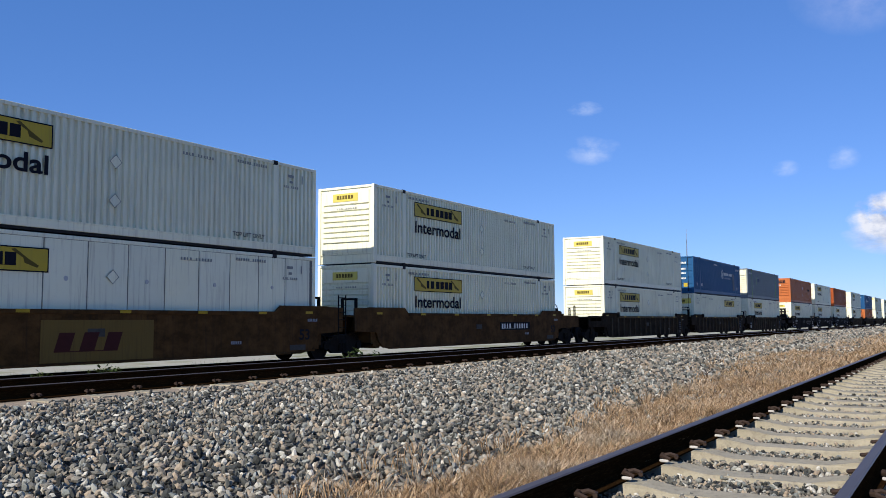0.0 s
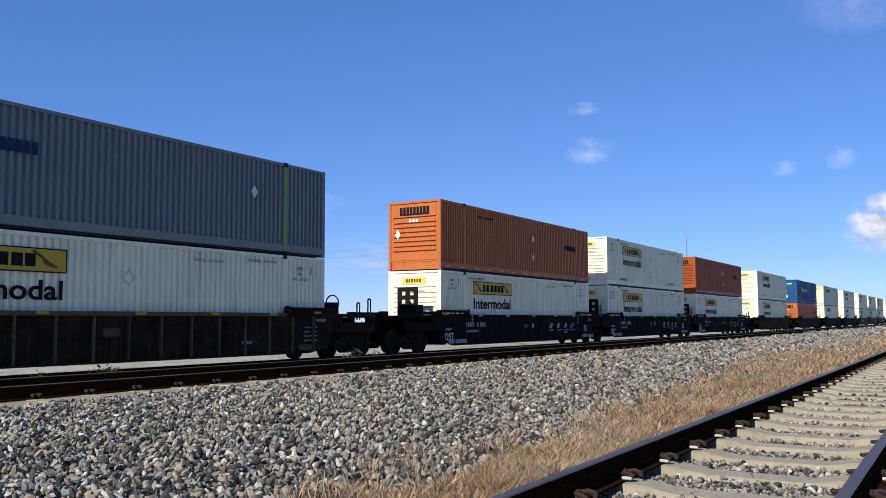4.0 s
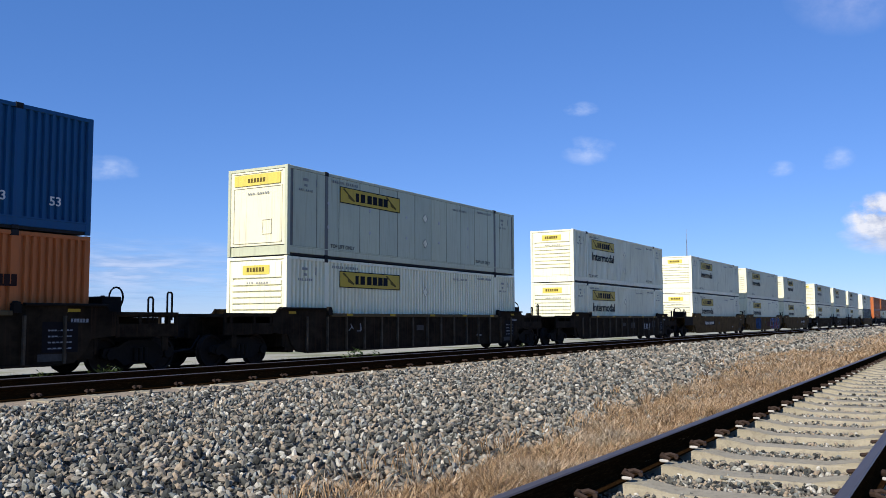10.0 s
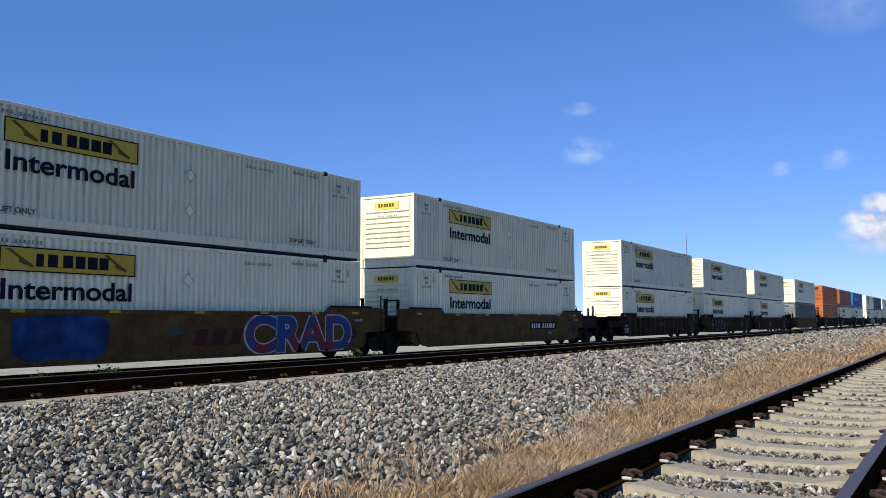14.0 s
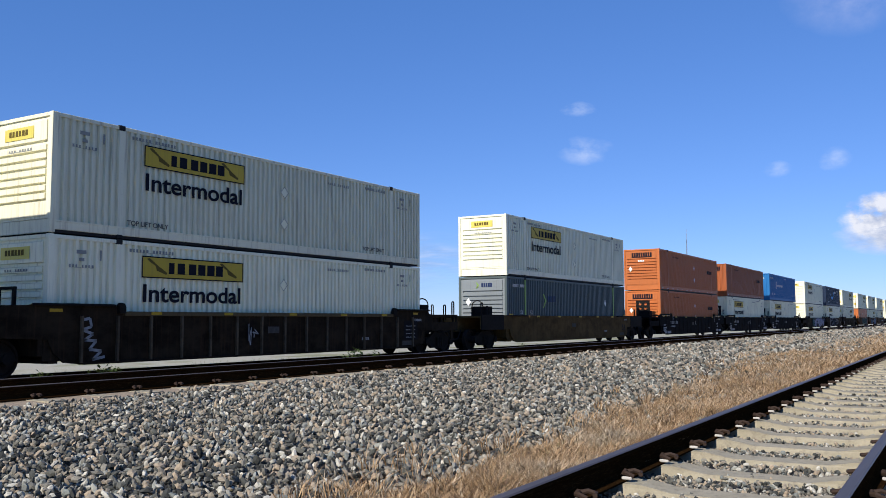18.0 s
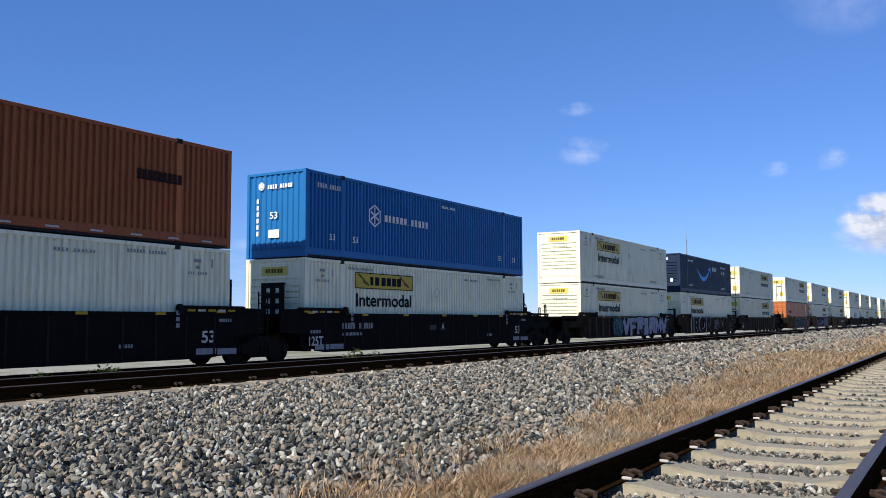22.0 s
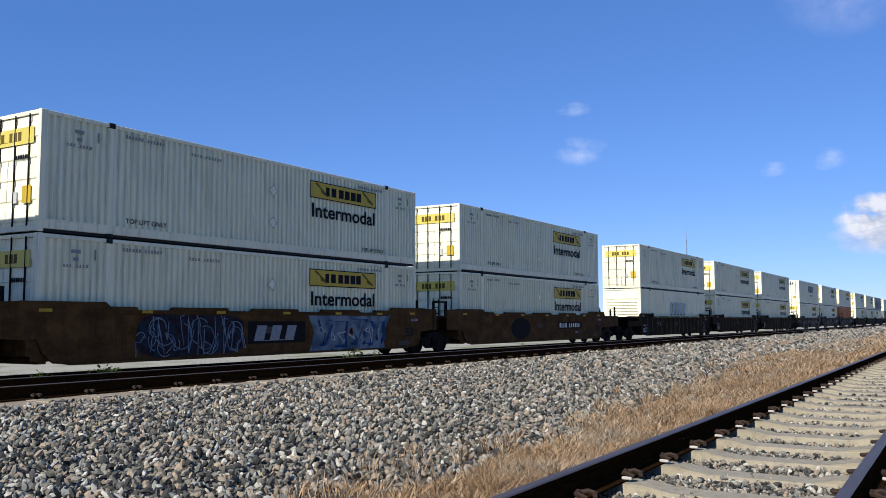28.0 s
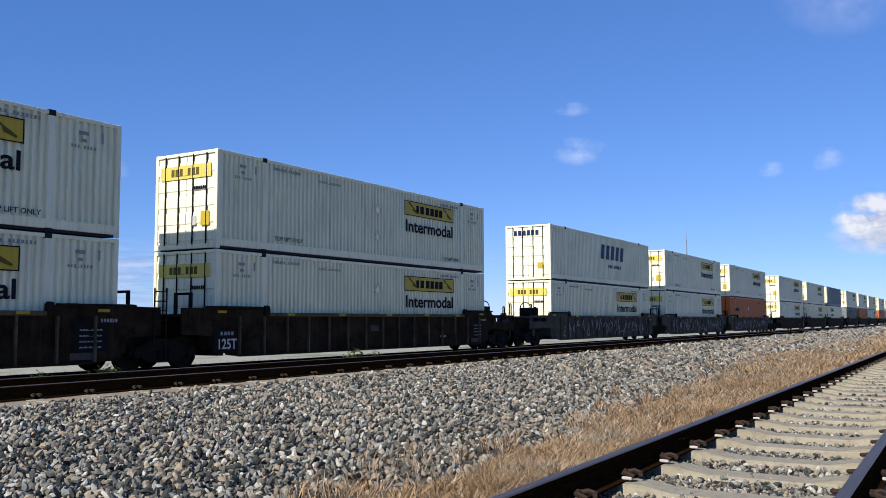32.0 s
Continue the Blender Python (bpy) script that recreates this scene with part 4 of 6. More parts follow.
MODELS = {
    "W": lambda: build_container(WHITE, label="white corrugated container with yellow panel and dark lettering", marks=[white_marks()]),
    "Wn": lambda: build_container(WHITE, label="white corrugated container with a yellow logo panel", marks=[white_marks(text=False)]),
    "P": lambda: build_container(WHITE, label="white flat-panelled container with a yellow logo panel", side="panel", marks=[white_marks(text=False)]),
    "Pr": lambda: build_container(WHITE_AGED, label="weathered white flat-panelled container with rusty nose", side="panel", nose="flat", post=JOINT, end_mat=WHITE_RUSTY, marks=[white_marks(text=False, wide=True)]),
    "D": lambda: build_container(WHITE_DIRTY, label="weathered white container with faded yellow panel", marks=[white_marks()]),
    "R": lambda: build_container(WHITE_RUSTY, label="rust-streaked white corrugated container with dark lettering", marks=[white_marks()]),
    "O": lambda: build_container(ORANGE, label="orange corrugated container with dark logo blocks", marks=[orange_marks]),
    "Or": lambda: build_container(ORANGE_RED, label="brick-orange corrugated container with dark logo blocks", marks=[orange_marks]),
    "Op": lambda: build_container(ORANGE, label="faded orange flat-panelled container with beige posts", side="panel", post=WHITE_DIRTY, marks=[orange_marks]),
    "Oo": lambda: build_container(ORANGE_OLD, label="faded orange container with grimy corners", nose="upright", post=ORANGE, marks=[orange_marks]),
    "B": lambda: build_container(BLUE, label="dark blue corrugated container with white emblem", nose="upright", marks=[blue_marks]),
    "Bb": lambda: build_container(BLUE_BRIGHT, label="bright blue corrugated container with white emblem", nose="upright", marks=[blue_marks]),
    "N": lambda: build_container(NAVY, label="navy container with light blue curved stroke", marks=[navy_marks]),
    "G": lambda: build_container(GREY, label="grey corrugated container with green posts", post=GREEN, end_mat=WHITE_DIRTY, marks=[grey_marks]),
    "Gd": lambda: build_container(GREY_DARK, label="grey corrugated container with green posts and grey nose", post=GREEN, end_mat=GREY, marks=[grey_marks]),
    "S": lambda: build_container(WHITE, label="white corrugated container with dark blue slanted blocks", marks=[swift_marks(DEEP_BLUE)]),
    "Sg": lambda: build_container(WHITE, label="white corrugated container with faded grey slanted blocks", marks=[swift_marks(PALE_MARK, 1.02)]),
}

# upper, lower, turned end for end (upper, lower), car style, place along the train, first and last of a set
STACKS = [
    ("W", "P", 0, 0, "brown", -311.57), ("W", "W", 0, 0, "brown", -292.13),
    ("W", "W", 0, 0, "ribbed", -268.84), ("B", "Wn", 1, 1, "ribbed", -249.21), ("G", "W", 0, 0, "ribbed", -229.73),
    ("O", "W", 0, 0, "black", -206.09), ("W", "W", 0, 0, "black", -186.89), ("Or", "W", 0, 0, "black", -167.27),
    ("W", "W", 0, 0, "ribbed", -143.81), ("B", "O", 0, 0, "ribbed", -120.15), ("Pr", "Wn", 0, 0, "ribbed", -96.79), ("W", "W", 0, 0, "ribbed", -73.37),
    ("W", "W", 0, 0, "olive", -49.69), ("R", "W", 0, 0, "olive", -30.19), ("D", "W", 0, 0, "olive", -10.55),
    ("D", "W", 0, 0, "ribbed", 13.15), ("D", "W", 0, 0, "ribbed", 32.60), ("D", "W", 0, 0, "ribbed", 52.20),
    ("W", "Gd", 0, 0, "olive", 75.87),
    ("O", "O", 0, 0, "black", 99.45), ("Oo", "W", 0, 0, "black", 118.99), ("Bb", "W", 0, 0, "black", 138.49),
    ("W", "W", 0, 0, "ribbed", 161.94), ("N", "W", 0, 0, "ribbed", 181.52), ("W", "W", 1, 1, "ribbed", 201.24),
    ("W", "Op", 1, 1, "brown", 224.94), ("W", "W", 1, 1, "brown", 244.68), ("W", "W", 1, 1, "brown", 264.27),
    ("D", "Sg", 1, 0, "ribbed", 287.95), ("W", "W", 1, 1, "ribbed", 307.53), ("W", "W", 1, 1, "ribbed", 327.02),
    ("S", "W", 1, 1, "grey", 350.40), ("W", "W", 1, 1, "grey", 370.19), ("W", "O", 1, 1, "grey", 389.72),
    ("W", "W", 1, 1, "ribbed", 413.44), ("W", "W", 1, 1, "ribbed", 433.04), ("G", "W", 0, 0, "ribbed", 452.64),
    ("W", "Gd", 1, 0, "ribbed", 476.24), ("W", "O", 1, 0, "ribbed", 495.84), ("W", "W", 1, 1, "ribbed", 515.44),
    ("W", "O", 1, 0, "ribbed", 539.04), ("W", "W", 1, 1, "ribbed", 558.64),
]
MOVERS = []
BASE_Z = 0.40


def load_containers():
    made = {}
    for up, low, flip_up, flip_low, style, x in STACKS:
        for key, flip, z in ((low, flip_low, BASE_Z), (up, flip_up, BASE_Z + TALL + 0.028)):
            local = pose(x + HALF, TRAIN_Y, z, 0, 0, 180 if flip else 0)
            if (key, flip) not in made:
                TURN["doors"] = bool(flip)
                ob = made[key, flip] = MODELS[key]()
                ob.matrix_basis = local
            else:
                ob = copy_thing(made[key, flip], local)
            MOVERS.append((ob, local))


load_containers()

# ---- well cars ----
PAINT = {"brown": BROWN_CAR, "olive": OLIVE_CAR, "black": BLACK_CAR, "ribbed": DARK_CAR, "grey": GREY_CAR}
LINK, DRAW = 1.72, 3.70


FRAME_FROM = 8.80


def end_frame(sign, side, reach, top):
    """Open framework over the wheels at the end of a set: two beams and the posts between them."""
    y = (min(side * 1.40, side * 1.32), max(side * 1.40, side * 1.32))
    a, b = sorted((sign * (FRAME_FROM + 0.003), sign * reach))
    rows = [(a, b, *y, top - 0.09, top), (a, b, *y, 0.82, 1.16)]
    for x in (FRAME_FROM + 0.06, FRAME_FROM + 0.78, reach - 0.30, reach - 0.06):
        rows.append((sign * x - 0.045, sign * x + 0.045, y[0] + 0.01, y[1] - 0.01, 1.15, top - 0.08))
    rows.append((sign * (reach - 0.42) - 0.10, sign * (reach - 0.42) + 0.10, y[0] + 0.02, y[1], 0.45, 0.83))
    return boxes(*rows, bevel=0.006)


def hood_lip(a, b, z):
    """A thin folded plate along the raised end of the side, with a rounded outer edge."""
    return prism(bmesh.new(), [(-1.49, z - 0.03), (-1.505, z - 0.015), (-1.505, z + 0.02), (-1.36, z + 0.035), (-1.36, z - 0.03)], a, b, "x")


def guide_block(z):
    """A bevelled block that steers the container's corner into the well."""
    return prism(bmesh.new(), [(-0.10, z - 0.10), (0.10, z - 0.10), (0.10, z + 0.05), (0.06, z + 0.15), (-0.04, z + 0.17), (-0.10, z + 0.10)], -1.50, -1.37, "y")


def side_outline(reach_l, reach_r, style):
    hi, mid = (1.70, 1.50) if style in ("brown", "olive") else (1.62, 1.46)
    if style == "olive" and min(reach_l, reach_r) > HALF + 2:
        hi = mid = 1.44
    low = 0.20
    open_deck = min(hi - 0.02, 1.57 if style == "black" else 1.46)
    deck_l, deck_r = (hi - 0.035 if r < HALF + 2 else open_deck for r in (reach_l, reach_r))
    if style not in ("brown", "olive"):
        reach_l, reach_r = (FRAME_FROM if r > HALF + 2 else r for r in (reach_l, reach_r))
    return [(-7.2, low), (7.2, low), (7.65, low + 0.05), (7.95, 0.50), (8.1, 0.80), (reach_r, 0.86), (reach_r, deck_r), (8.62, deck_r + 0.015), (8.5, hi), (6.25, hi), (6.0, mid), (-6.0, mid), (-6.25, hi), (-8.5, hi), (-8.62, deck_l + 0.015), (-reach_l, deck_l), (-reach_l, 0.86), (-8.1, 0.80), (-7.95, 0.50), (-7.65, low + 0.05)]


def wheel_mesh():
    bm = bmesh.new()
    shape = [(0.0, -0.07), (0.12, -0.09), (0.13, -0.03), (0.38, -0.01), (0.40, -0.07), (0.455, -0.07), (0.462, 0.05), (0.49, 0.06), (0.49, 0.085), (0.42, 0.09), (0.40, 0.04), (0.14, 0.05), (0.12, 0.10), (0.0, 0.10)]
    n = 28
    rings = [[bm.verts.new((r * math.cos(2 * math.pi * i / n), d, r * math.sin(2 * math.pi * i / n))) for i in range(n)] for r, d in shape[1:-1]]
    for a, b in zip(rings, rings[1:]):
        for i in range(n):
            bm.faces.new((a[i], a[(i + 1) % n], b[(i + 1) % n], b[i]))
    bm.faces.new(rings[0])
    bm.faces.new(rings[-1][::-1])
    bmesh.ops.recalc_face_normals(bm, faces=bm.faces)
    return mesh_of("wheel", bm, WHEEL)


def frame_side_mesh():
    bm = bmesh.new()
    pts = [(-1.16, 0.44), (-1.10, 0.62), (-0.72, 0.66), (-0.35, 0.84), (0.35, 0.84), (0.72, 0.66), (1.10, 0.62), (1.16, 0.44), (0.98, 0.36), (0.78, 0.40), (0.48, 0.22), (-0.48, 0.22), (-0.78, 0.40), (-0.98, 0.36)]
    prism(bm, pts, -0.07, 0.07, "y")
    for x in (-0.915, 0.915):
        rod(bm, (x, -0.13, 0.47), (x, 0.1, 0.47), 0.13, 12)
    for x in (-0.16, 0.0, 0.16):
        rod(bm, (x, -0.10, 0.30), (x, -0.10, 0.64), 0.065, 8)
    return mesh_of("side_frame", bm, STEEL)


WHEEL_MESH, FRAME_MESH = wheel_mesh(), frame_side_mesh()


def build_truck(car, x):
    t = part("truck", boxes((-0.25, 0.25, -1.0, 1.0, 0.46, 0.78), (-0.45, 0.45, -0.35, 0.35, 0.76, 0.92)), STEEL, car, "dark cast-steel running gear", pose(x, 0, -DROP))
    for s in (-1, 1):
        part("side_frame", FRAME_MESH, None, t, "", pose(0, s * 1.0, 0, 0, 0, 0 if s < 0 else 180))
        for w in (-0.915, 0.915):
            part("wheel", WHEEL_MESH, None, t, "", pose(w, s * 0.755, 0.462, 0, 0, 0 if s < 0 else 180))
    for w in (-0.915, 0.915):
        part("axle", shared("axle", lambda: rod(bmesh.new(), (0, -0.72, 0), (0, 0.72, 0), 0.075, 10), STEEL), None, t, "", pose(w, 0, 0.462))


def on_car(car, name, data, x, z, y0, label="", proud=0.006):
    """A flat marking on the car's near side, x metres on from the container's nose."""
    part(name, data, None, car, label, pose(x - HALF, -y0 - proud, z))


def scrawl(w, h, n, seed, grow, thick=0.15):
    """Overlapping arrows and wedges side by side; grow widens them for an outline layer."""
    bm = bmesh.new()
    rnd = random.Random(seed)
    step = w / n
    for i in range(n):
        x0, lean, up = i * step, rnd.uniform(-0.12, 0.2) * h, rnd.random() < 0.5
        a, b, c = x0 + 0.04, x0 + step * rnd.uniform(0.45, 0.6), x0 + step * 1.02
        t = thick * rnd.uniform(1.2, 1.7)
        lo, hi = 0.03 * h, h * rnd.uniform(0.9, 1.0)
        if not up:
            lo, hi = hi, lo
        s = 1 if up else -1
        g = grow
        pts = [(a - g, lo - s * g), (a + t + g, lo - s * g), (b + t * 0.2, hi - s * (t * 1.9 - g)), (c - t - g, lo - s * g), (c + g, lo - s * g), (b + t * 0.9 + g + lean * 0.3, hi + s * g), (b - t * 0.7 - g + lean * 0.3, hi + s * g)]
        prism(bm, pts, -0.002 - 0.0006 * (i % 2), 0.0, "y")
        m = (lo + hi) / 2 + rnd.uniform(-0.1, 0.1) * h
        prism(bm, [(a + 0.1 * step - g, m - t * 0.4 - g), (c - 0.1 * step + g, m - t * 0.5 - g), (c + g, m + t * 0.4 + g), (a - g, m + t * 0.3 + g)], -0.003, 0.0, "y")
    return bm


FORMS = {
    "fork": [(0, 0.75), (0.25, 1), (0.45, 0.45), (0.7, 1), (1, 0.9), (0.6, 0), (0.3, 0)],
    "flag": [(0, 0), (0.3, 0), (0.3, 0.35), (0.8, 0.4), (0.8, 0.6), (0.3, 0.6), (0.35, 0.78), (1, 0.8), (1, 1), (0.05, 1)],
    "club": [(0, 0), (0.35, 0), (0.35, 0.3), (0.75, 0.3), (1, 0.55), (0.95, 1), (0.1, 1)],
    "post": [(0.1, 0), (0.75, 0), (0.7, 0.4), (0.8, 1), (0.05, 1), (0.2, 0.5)],
    "stride": [(0, 0), (0.3, 0), (0.35, 0.3), (0.65, 0), (1, 0.05), (0.75, 0.42), (1, 0.65), (0.9, 1), (0.05, 1)],
    "crown": [(0, 0), (0.25, 0.05), (0.3, 0.5), (0.5, 0.2), (0.7, 0.5), (0.75, 0.05), (1, 0.3), (0.95, 1), (0.7, 0.95), (0.5, 0.6), (0.25, 1), (0, 1)],
}


def chunky(kinds, w, h, grow=0.0):
    """Fat sprayed forms that crowd one another; grow widens them for the outline."""
    bm = bmesh.new()
    step = w / len(kinds)
    for i, kind in enumerate(kinds):
        s = step * 1.06
        cx, cz = step * (i + 0.5), h * 0.5 + 0.03 * (-1) ** i
        pts = [(cx + (x - 0.5) * s + math.copysign(grow, x - 0.5), cz + (z - 0.5) * h * 0.97 + math.copysign(grow, z - 0.5)) for x, z in FORMS[kind]]
        prism(bm, pts, -0.002 - 0.0006 * (i % 2), 0.0, "y")
    return bm


def blot(w, h, seed):
    """A filled patch with a wavering edge."""
    rnd = random.Random(seed)
    pts = []
    for k in range(28):
        a = 2 * math.pi * k / 28
        c, s = math.cos(a), math.sin(a)
        pts.append((w / 2 + w / 2 * math.copysign(abs(c) ** 0.45, c) * rnd.uniform(0.93, 1.0), h / 2 + h / 2 * math.copysign(abs(s) ** 0.45, s) * rnd.uniform(0.86, 1.0)))
    return prism(bmesh.new(), pts, -0.002, 0.0, "y")


def curls(w, h, n, seed, r=0.02):
    """Thin looping strokes."""
    bm = bmesh.new()
    rnd = random.Random(seed)
    for i in range(n):
        q = rnd.uniform(0.12, 0.32) * h
        cx, cz = rnd.uniform(q, w - q), rnd.uniform(q, h - q)
        a0, turn = rnd.uniform(0, 6.28), rnd.uniform(1.8, 4.6)
        for k in range(9):
            a, b = a0 + turn * k / 9, a0 + turn * (k + 1.05) / 9
            prism(bm, [(cx + (q - r) * math.cos(a), cz + (q - r) * math.sin(a)), (cx + (q - r) * math.cos(b), cz + (q - r) * math.sin(b)), (cx + (q + r) * math.cos(b), cz + (q + r) * math.sin(b)), (cx + (q + r) * math.cos(a), cz + (q + r) * math.sin(a))], -0.002 - 0.0003 * (i % 5), 0.0, "y")
    return bm


def hairline(w, h, n, seed, r=0.02):
    """Thin crooked strokes of chalk or spray."""
    bm = bmesh.new()
    rnd = random.Random(seed)
    for i in range(n):
        cx = (i + 0.5) * w / n
        pts = [(cx + rnd.uniform(-0.5, 0.5) * w / n, rnd.uniform(0.0, h)) for k in range(5)]
        for a, b in zip(pts, pts[1:]):
            d = Vector((b[0] - a[0], 0, b[1] - a[1]))
            if d.length < 0.03:
                continue
            q = Vector((-d.z, 0, d.x)).normalized() * r
            prism(bm, [(a[0] - q.x, a[1] - q.z), (b[0] - q.x, b[1] - q.z), (b[0] + q.x, b[1] + q.z), (a[0] + q.x, a[1] + q.z)], -0.002 - 0.0002 * i, 0.0, "y")
    return bm


def strokes(lines, r):
    """Freehand lines of one width, each through its own few points."""
    bm = bmesh.new()
    for i, pts in enumerate(lines):
        for a, b in zip(pts, pts[1:]):
            d = Vector((b[0] - a[0], 0, b[1] - a[1]))
            q = Vector((-d.z, 0, d.x)).normalized() * r
            prism(bm, [(a[0] - q.x, a[1] - q.z), (b[0] - q.x, b[1] - q.z), (b[0] + q.x, b[1] + q.z), (a[0] + q.x, a[1] + q.z)], -0.002 - 0.0004 * (i % 4), 0.0, "y")
    return bm


ARROW_LINES = [[(0.0, 0.5), (0.95, 0.52)], [(0.5, 0.95), (0.95, 0.52), (0.62, 0.1)], [(1.5, 0.55), (1.75, 0.9), (2.05, 0.55), (1.7, 0.4), (1.45, 0.6)], [(1.4, 0.1), (1.75, 0.22), (2.1, 0.05)], [(2.45, 0.0), (2.55, 0.85), (2.85, 0.7), (3.05, 0.95), (3.2, 0.05)], [(3.45, 0.9), (3.7, 0.5), (3.95, 0.9), (3.95, 0.3), (3.7, 0.12), (3.5, 0.25)], [(4.35, 0.5), (4.6, 0.95), (4.95, 0.55), (4.65, 0.1), (4.35, 0.5)]]


def spray(name, a, b, c, scale=1.2):
    """Blended spray paint in three colours."""
    g = Graph(name, 0.9)
    g.bsdf.inputs["Specular IOR Level"].default_value = 0.08
    n = g.noise(g.coords((1, 1, 1)), scale, 3.0, 0.5)
    g.colour(g.ramp(n, [(0.35, a), (0.5, b), (0.62, c)]))
    return g.mat


SPRAY_RED = spray("red_blue_spray", (0.015, 0.06, 0.20), (0.04, 0.05, 0.13), (0.16, 0.028, 0.03))
SPRAY_TEAL = spray("teal_spray", (0.006, 0.016, 0.018), (0.02, 0.06, 0.06), (0.06, 0.11, 0.10), 5.0)
SPRAY_BLUE = spray("violet_blue_spray", (0.006, 0.010, 0.018), (0.026, 0.014, 0.018), (0.010, 0.030, 0.045), 7.0)
SPRAY_PALE = spray("pale_blue_spray", (0.10, 0.16, 0.22), (0.16, 0.21, 0.27), (0.07, 0.12, 0.20), 2.0)
SPRAY_WHITE = spray("white_spray", (0.28, 0.29, 0.31), (0.38, 0.39, 0.41), (0.20, 0.22, 0.26), 2.0)
SPRAY_LILAC = spray("lilac_spray", (0.20, 0.22, 0.31), (0.30, 0.32, 0.38), (0.13, 0.16, 0.27), 4.0)
SPRAY_SKY = spray("faded_sky_blue_spray", (0.05, 0.075, 0.11), (0.09, 0.125, 0.17), (0.14, 0.18, 0.22), 2.4)
SPRAY_DARK = plain("black_spray", (0.008, 0.0075, 0.009), 0.9)
SPRAY_PINK = plain("pink_spray", (0.20, 0.09, 0.08), 0.8)
SPRAY_NAVY = spray("blue_spray", (0.010, 0.022, 0.05), (0.012, 0.04, 0.12), (0.02, 0.06, 0.16), 1.6)
TAN_PANEL = paint("faded_yellow_panel", (0.15, 0.10, 0.03), dirt=(0.07, 0.04, 0.02), amount=0.8, rough=0.9, shine=0.1)
RED_BROWN = plain("dark_red_lettering", (0.045, 0.012, 0.012), 0.8)


def slanted_row(n, w, gap, h, lean):
    """Slanted blocks in a row on a thin bar, a plain stand-in for a mark."""
    bm = bmesh.new()
    for k in range(n):
        x = k * (w + gap)
        prism(bm, [(x, 0.02), (x + w, 0.02), (x + w + lean, h), (x + lean, h)], -0.003, 0.0, "y")
    box(bm, 0.0, n * (w + gap) - gap, -0.003, 0.0, 0.0, 0.022)
    return bm


def emblem_blocks():
    return slanted_row(3, 0.42, 0.26, 0.46, 0.14)


def emblem_small():
    return slanted_row(3, 0.34, 0.18, 0.32, 0.10)


